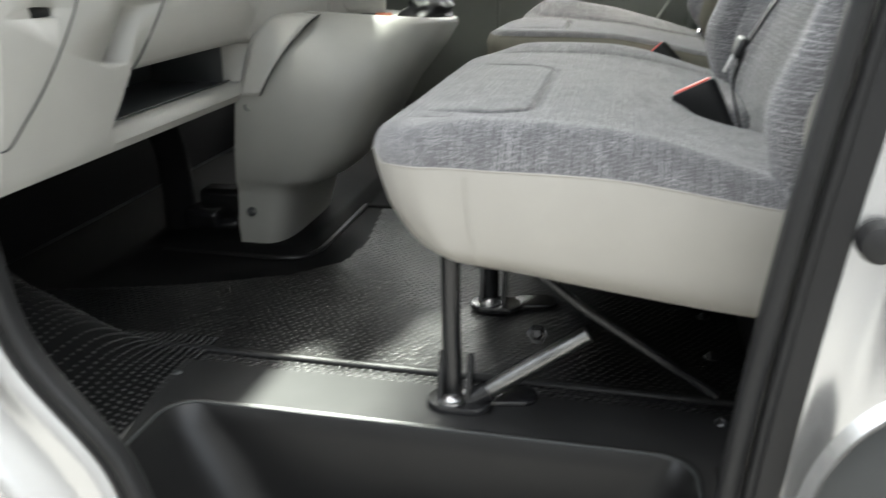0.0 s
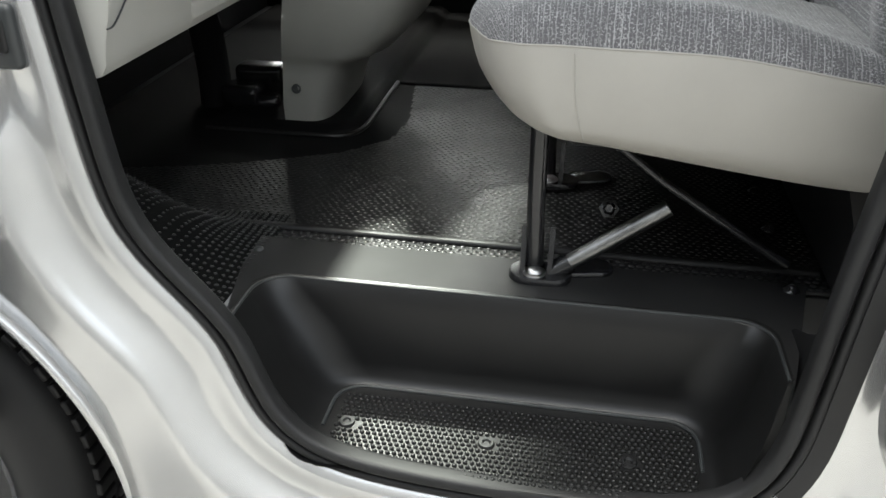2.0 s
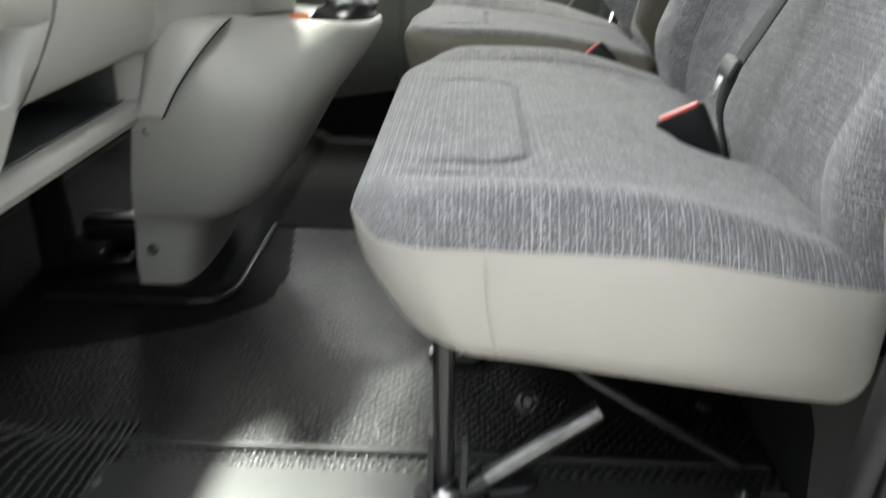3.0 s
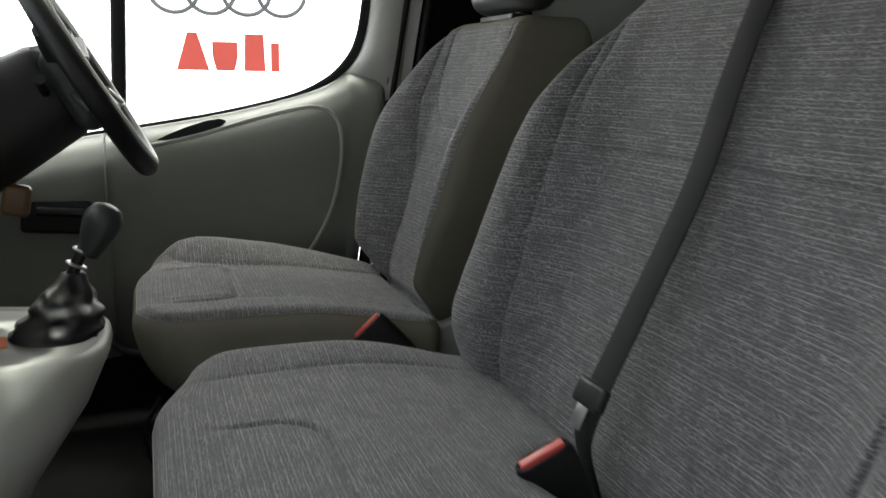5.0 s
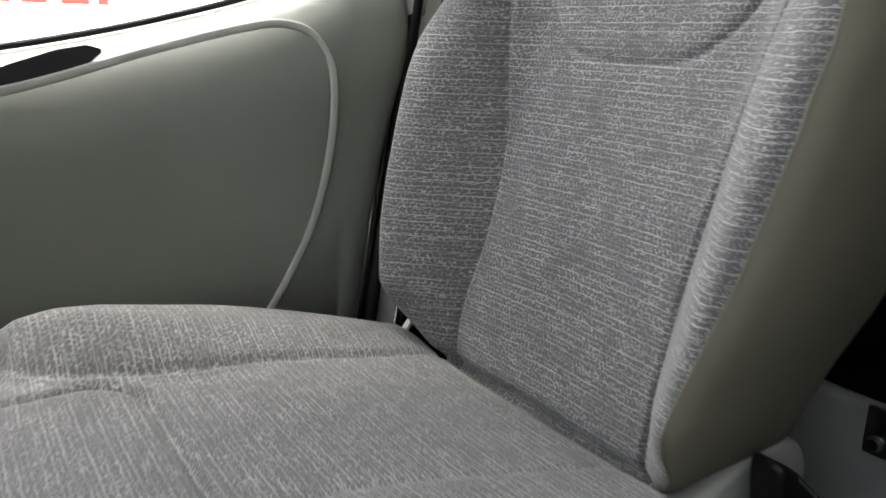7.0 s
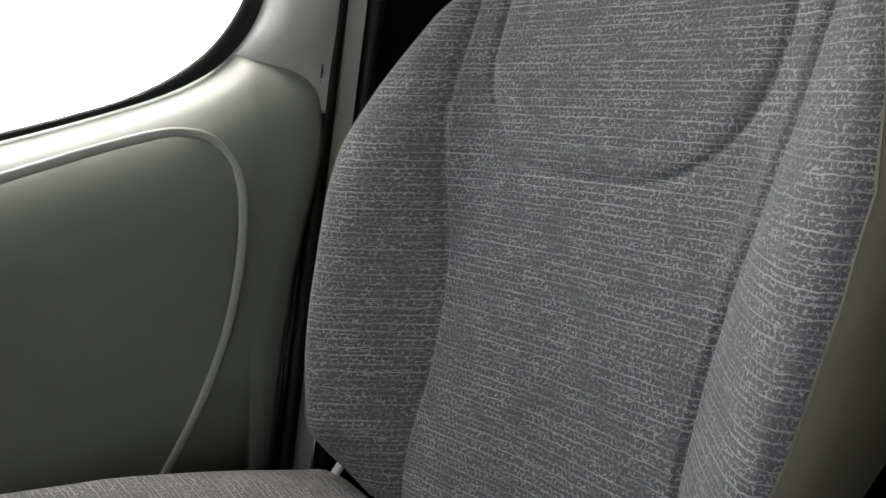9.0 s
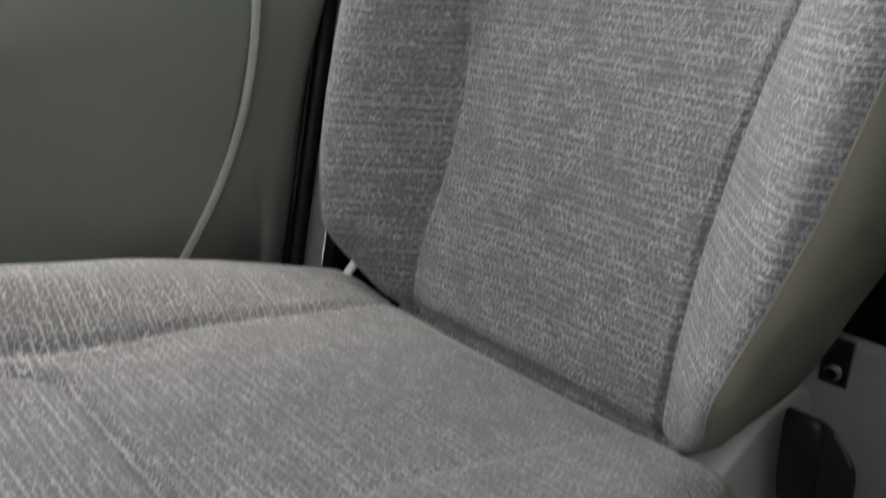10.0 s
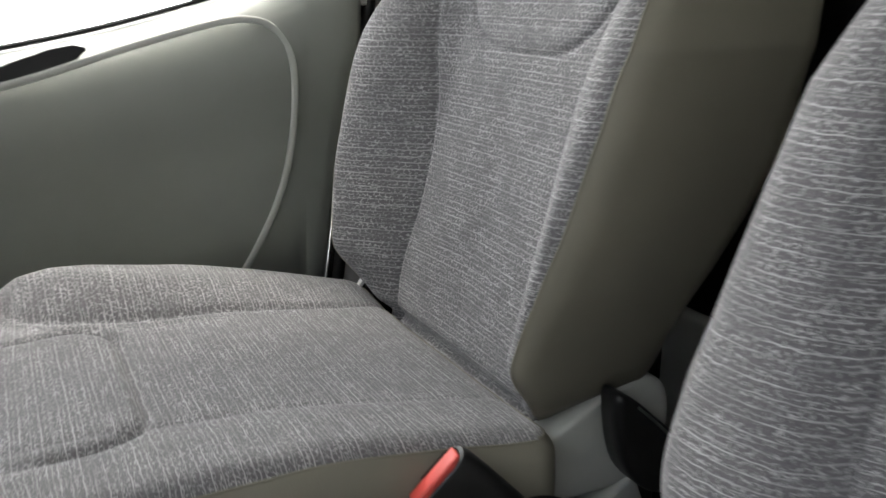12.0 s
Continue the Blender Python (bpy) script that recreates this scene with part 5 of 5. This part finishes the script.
def build_console():
    con = thing("gear_console", "pale grey gear lever console with a dark gaiter", "console")
    rings = []
    for z, xb, xn, yc, hw, q in ((0.626, -0.540, -0.447, 0.668, 0.166, 0.45), (0.66, -0.540, -0.437, 0.668, 0.170, 0.45), (0.72, -0.535, -0.418, 0.665, 0.170, 0.45), (0.742, -0.533, -0.400, 0.664, 0.171, 0.45), (0.756, -0.53, -0.358, 0.662, 0.180, 0.5), (0.768, -0.527, -0.335, 0.661, 0.186, 0.5), (0.82, -0.52, -0.285, 0.66, 0.195, 0.55),
                                 (0.93, -0.495, -0.222, 0.668, 0.232, 0.6), (1.00, -0.48, -0.170, 0.690, 0.232, 0.65), (1.040, -0.47, -0.148, 0.720, 0.194, 0.7), (1.051, -0.465, -0.150, 0.724, 0.186, 0.7), (1.054, -0.46, -0.157, 0.726, 0.176, 0.7), (1.050, -0.45, -0.165, 0.728, 0.164, 0.7)):
        ring = []
        for k in range(33):
            a = radians(-90 + 180 * k / 32)
            c, s = math.cos(a), math.sin(a)
            x, y = xb + (xn - xb) * abs(c) ** (q * 0.72), yc + hw * math.copysign(abs(s) ** 0.62, s)
            ring.append(Vector((x, y, z + ease(0.97, 1.04, z) * (0.05 * (xn - x) + 0.06 * (yc - y)))))
        rings.append(ring)
    part("console_body", loft(rings, False), DASH_SHADED, con, "", "all")
    # flat top with an oval hole for the gaiter
    rim = rings[-1] + [rings[-1][32].lerp(rings[-1][0], k / 12) for k in range(1, 12)]
    mid = Vector((-0.217, 0.752, 0.0))
    hole = []
    for p in rim:
        a = math.atan2(p.y - mid.y, p.x - mid.x)
        hole.append(mid + Vector((0.059 * math.cos(a), 0.066 * math.sin(a), 0)))
    deck = [rim, [h.lerp(p, 0.22) + Vector((0, 0, 1.049 - 0.78 * h.z - 0.22 * p.z)) for h, p in zip(hole, rim)]]
    deck += [[h + Vector((0, 0, z)) for h in hole] for z in (1.048, 1.030)]
    part("console_deck", loft(deck, True, False), DASH_SHADED, con, "pale grey console top", "all")
    for x, y, z in ((-0.484, 0.446, 0.914), (-0.520, 0.496, 0.694)):
        part("console_screw", moved(lathe([(0.0, 0.001), (0.005, 0.001), (0.006, 0.004), (0.009, 0.004), (0.010, 0.0)], 18), pose(x + 0.01, y, z, 90, 0, 30)), DARK_DASH, con, "recessed screw")
    gait = []
    rng = random.Random(5)
    for k in range(41):
        t = k / 40
        r = through_points([(0, 0.062), (0.12, 0.060), (0.3, 0.051), (0.42, 0.050), (0.55, 0.046), (0.7, 0.034), (0.85, 0.022), (1, 0.015)], t)
        c = Vector((-0.217, 0.752, 1.030)).lerp(Vector((-0.196, 0.79, 1.120)), t)
        ring = []
        for i in range(48):
            a = 2 * math.pi * i / 48
            fold = (0.42 * noise.noise((1.1 * math.cos(a), 1.1 * math.sin(a), 2.2 * t + 2.0)) + 0.16 * noise.noise((2.6 * math.cos(a), 2.6 * math.sin(a), 6.0 * t)) + 0.05 * math.sin(8 * t * math.pi + 2.4 * math.cos(a + 2 * t))) * ease(0.0, 0.3, t)
            lift = 0.012 * noise.noise((1.2 * math.cos(a) + 4, 1.2 * math.sin(a), 2.2 * t)) * math.sin(math.pi * t)
            ring.append(c + Vector((r * (1 + fold) * math.cos(a), r * (1 + fold) * math.sin(a), lift)))
        gait.append(ring)
    part("gaiter", loft(gait), GAITER, con, "creased dark leathercloth gaiter", "all")
    lever = [(-0.198, 0.790, 1.115), (-0.182, 0.791, 1.150), (-0.168, 0.792, 1.178)]
    part("lever", tube(lever, 0.008, 12), BLACK, con)
    way = (Vector(lever[2]) - Vector(lever[0])).to_track_quat("Z", "Y").to_matrix().to_4x4()
    for t, r in ((0.25, 0.0135), (0.55, 0.0125)):
        c = Vector(lever[0]).lerp(Vector(lever[2]), t)
        part("collar", moved(lathe([(0.0, -0.0018), (r, -0.0018), (r * 1.12, 0.0), (r, 0.0018), (0.0, 0.0018)], 20), Matrix.Translation(c) @ way), STEEL, con, "bright metal collar")
    part("knob", moved(lathe([(0.0, -0.03), (0.013, -0.03), (0.016, -0.02), (0.022, 0.0), (0.026, 0.018), (0.025, 0.03), (0.018, 0.042), (0.008, 0.046), (0.0, 0.047)], 28), Matrix.Translation((-0.163, 0.791, 1.170)) @ way), DARK_DASH, con, "dark grey egg-shaped gear knob", "all")
    part("sticker", moved(rbox(0.032, 0.020, 0.002, 0.0009, k=2), pose(-0.284, 0.690, 1.057, 28, 0, 15)), ORANGE, con, "small orange sticker")


build_console()


def build_steering_wheel():
    w = thing("steering_wheel", "dark grey four-spoke steering wheel", "steering wheel")
    m = Matrix.Translation((-0.183, 1.165, 1.385)) @ Matrix.Rotation(radians(60), 4, "Y")
    rim = [m @ Vector((0.182 * math.cos(a), 0.182 * math.sin(a), 0)) for a in [2 * math.pi * k / 64 for k in range(64)]]
    part("rim", tube(rim, 0.0185, 16, True), BLACK, w, "dark leather rim")
    # pale ring paints the window's reflection on the dark rim
    face = [m @ Vector((0.181 * math.cos(a), 0.181 * math.sin(a), 0.0120)) for a in [2 * math.pi * k / 64 for k in range(64)]]
    part("rim_lit_ring", tube(face, 0.0095, 14, True), TRIM_LINE, w, "pale grey ring painting the light on the rim")
    part("hub", moved(rbox(0.15, 0.17, 0.06, 0.028, 3, 3, 2, 5), m @ pose(0.012, 0, -0.025)), DARK_DASH, w, "dark padded hub", "all")
    for a in (22, 158, 205, 335):
        d = Vector((math.sin(radians(a)), math.cos(radians(a)), 0))
        spoke = part("spoke", sweep([m @ (d * 0.05 + Vector((0, 0, -0.020))), m @ (d * 0.12 + Vector((0, 0, -0.012))), m @ (d * 0.178 + Vector((0, 0, -0.002)))], oblong(0.050, 0.018, 3)), DARK_DASH, w)
        # light caught by the spoke, put in as a pale plate
        part("spoke_lit_plate", sweep([m @ (d * 0.075 + Vector((0, 0, -0.002))), m @ (d * 0.12 + Vector((0, 0, 0.002))), m @ (d * 0.163 + Vector((0, 0, 0.006)))], oblong(0.040, 0.010, 3)), TRIM_LINE, spoke, "pale grey plate painting the light on the spoke")
    col = thing("steering_column", "dark plastic steering column cowl with stalks", "column")
    part("cowl", moved(loft([[(x, y, z) for x, y in oblong(0.17 * s, 0.14 * s, 5)] for z, s in ((-0.04, 0.9), (-0.06, 1.0), (-0.20, 1.15), (-0.40, 1.3))]), m), BLACK, col, "", "all")
    part("amber_tag", moved(rbox(0.045, 0.03, 0.055, 0.010, k=3), pose(-0.306, 1.15, 1.172, 0, 10, 0)), AMBER, col, "small amber key tag")
    for s in (-1, 1):
        part("stalk", tube([m @ Vector((0.0, 0.05 * s, -0.07)), m @ Vector((-0.02, 0.13 * s, -0.06)), m @ Vector((-0.02, 0.20 * s, -0.05))], 0.008, 10), BLACK, col)


build_steering_wheel()


# ---- driver door ----
def build_door():
    door = thing("driver_door", "closed driver door with dark grey green trim and a bright window", "car door")
    sill = smooth_path(
                       [Vector((x, 0, z)) for x, z in ((-0.62, 1.20), (-0.40, 1.222), (-0.20, 1.2545), (-0.175, 1.2585), (-0.15, 1.262), (-0.12, 1.267), (0.07, 1.300), (0.22, 1.336), (0.31, 1.366), (0.365, 1.402), (0.402, 1.455), (0.422, 1.54), (0.428, 1.66), (0.41, 1.82))], 6)
    # trim: rows from the window edge down, rounded over the top
    rows = [(0.0, 0.042), (0.003, 0.030), (0.009, 0.014), (0.018, 0.0), (0.030, -0.011), (0.046, -0.020), (0.066, -0.0265), (0.09, -0.029), (0.12, -0.026), (0.17, -0.014), (0.23, -0.004), (0.31, 0.002), (0.50, 0.0)]
    rings = []
    for p in sill:
        if p.z > 1.405:
            break
        front = 0.007 * ease(-0.162, -0.182, p.x)  # the fore part of the trim stands proud
        rings.append([Vector((p.x, 1.53 + dy - front * ease(0.03, 0.07, o), p.z - o)) for o, dy in rows])
    base = sill[len(rings) - 1]

    def rear_x(z):
        return 0.397 + 0.157 * (z - 1.011)
    rings = [[Vector((min(q.x, rear_x(q.z) - 0.04 + 0.02 * q.x), q.y, q.z)) for q in r] for r in rings]
    for back, dy2, drop in ((0.030, 0.0, 0.010), (0.012, 0.001, 0.016), (0.003, 0.006, 0.020), (0.0, 0.030, 0.022)):
        rings.append([Vector((rear_x(base.z - drop - o) - back, 1.53 + dy + dy2, base.z - drop - o)) for o, dy in rows])
    part("trim_panel", loft(rings, False), DOOR_TRIM, door, "dark grey green moulded trim", "all").modifiers.new("thick", "SOLIDIFY").thickness = 0.004
    # upper frame of the window at the rear
    up = [p for p in sill if p.z > 1.335]
    frame_rings = []
    for p in up:
        tuck = 0.04 * ease(1.44, 1.37, p.z)
        frame_rings.append([Vector((p.x, 1.575, p.z)), Vector((p.x + 0.004, 1.545 + 0.75 * tuck, p.z - 0.004)), Vector((p.x + 0.02, 1.535 + tuck, p.z - 0.01)),
                            Vector((0.47 + 0.12 * (p.z - 1.38), 1.535, p.z)), Vector((0.50 + 0.12 * (p.z - 1.38), 1.56, p.z))])
    part("window_frame", loft(frame_rings, False), PALE_PAINT, door, "pale silver painted window frame", "all").modifiers.new("thick", "SOLIDIFY").thickness = 0.004
    rings = []
    for k, p in enumerate(sill):
        d = (sill[min(k + 1, len(sill) - 1)] - sill[max(k - 1, 0)]).normalized()
        n = Vector((-d.z, 0, d.x))
        wide = 0.004 + 0.008 * ease(0.22, 0.40, p.x + 0.5 * max(0.0, p.z - 1.40))
        c = Vector((p.x, 1.567, p.z)) + n * wide
        rings.append([c + n * (wide * u) + Vector((0, 0.005 * v, 0)) for u, v in circle(1.0, 10)])
    part("window_rubber", loft(rings), RUBBER, door, "black window rubber, broad in the corner", "all")
    part("divider_bar", sweep([(-0.148, 1.570, 1.25), (-0.136, 1.570, 1.52), (-0.125, 1.565, 1.85)], oblong(0.032, 0.016, 3), up=(0, 1, 0)), RUBBER, door, "black window divider bar")
    glass = part("window_glass", box(-0.62, 1.576, 1.19, 0.44, 1.580, 1.86, 0.001), GLASS, door, "clear side window")
    glass.visible_shadow = False
    bead = smooth_path([(-0.12, 1.507, 1.228), (0.0, 1.507, 1.252), (0.117, 1.506, 1.286), (0.218, 1.506, 1.312), (0.275, 1.507, 1.320), (0.315, 1.506, 1.306), (0.337, 1.503, 1.258), (0.335, 1.516, 1.16), (0.310, 1.529, 1.06), (0.25, 1.529, 0.958), (0.18, 1.529, 0.87)], 8)
    part("trim_bead", sweep(bead, oblong(0.010, 0.006, 3), up=(0, 1, 0)), TRIM_LINE, door, "pale bead on the trim")
    grip = [[Vector((0.004 + 0.073 * a, 1.5085 - d, 1.267 + 0.024 * a * 0.85 + s * w)) for s in (-1, -0.5, 0.0, 0.5, 1)] for a, w, d in ((-1, 0.001, 0), (-0.7, 0.006, 0.001), (-0.2, 0.011, 0.001), (0.4, 0.013, 0.001), (0.8, 0.010, 0.001), (1.0, 0.002, 0))]
    part("grip_recess", loft(grip, False), BLACK, door, "dark leaf-shaped grip recess", "all")
    part("handle_bowl", moved(rbox(0.14, 0.02, 0.075, 0.0095, k=4), pose(-0.280, 1.506, 1.087, 0, 4, 0)), BLACK, door, "black handle bowl")
    part("door_handle", moved(rbox(0.10, 0.016, 0.022, 0.007, k=3), pose(-0.27, 1.494, 1.098, 0, 4, 0)), GLOSS_BLACK, door, "black pull handle")
    line = [0.80, 1.0, 1.2, 1.4, 1.6, 1.85]
    seal = smooth_path([(rear_x(z) + 0.018, 1.545, z) for z in line], 6)
    part("door_seal", sweep(seal, oblong(0.020, 0.03, 3), up=(0, 1, 0)), RUBBER, door, "black rubber door seal")
    part("door_edge", sweep([p + Vector((-0.014, -0.004, 0)) for p in seal], oblong(0.008, 0.012, 3), up=(0, 1, 0)), GLOSS_BLACK, door, "glossy black door edge")
    post = thing("pillar_trim", "pale grey trim strip on the far door pillar", "pillar trim")
    part("strip", loft([[Vector((rear_x(z) + a, y, z)) for a, y in ((0.030, 1.57), (0.032, 1.552), (0.062, 1.548), (0.066, 1.57))] for z in line]), PALE_PAINT, post)
    part("inner_seal", sweep([Vector((rear_x(z) + 0.078, 1.552, z)) for z in line], oblong(0.020, 0.02, 3), up=(0, 1, 0)), RUBBER, post, "black inner rubber seal")


build_door()
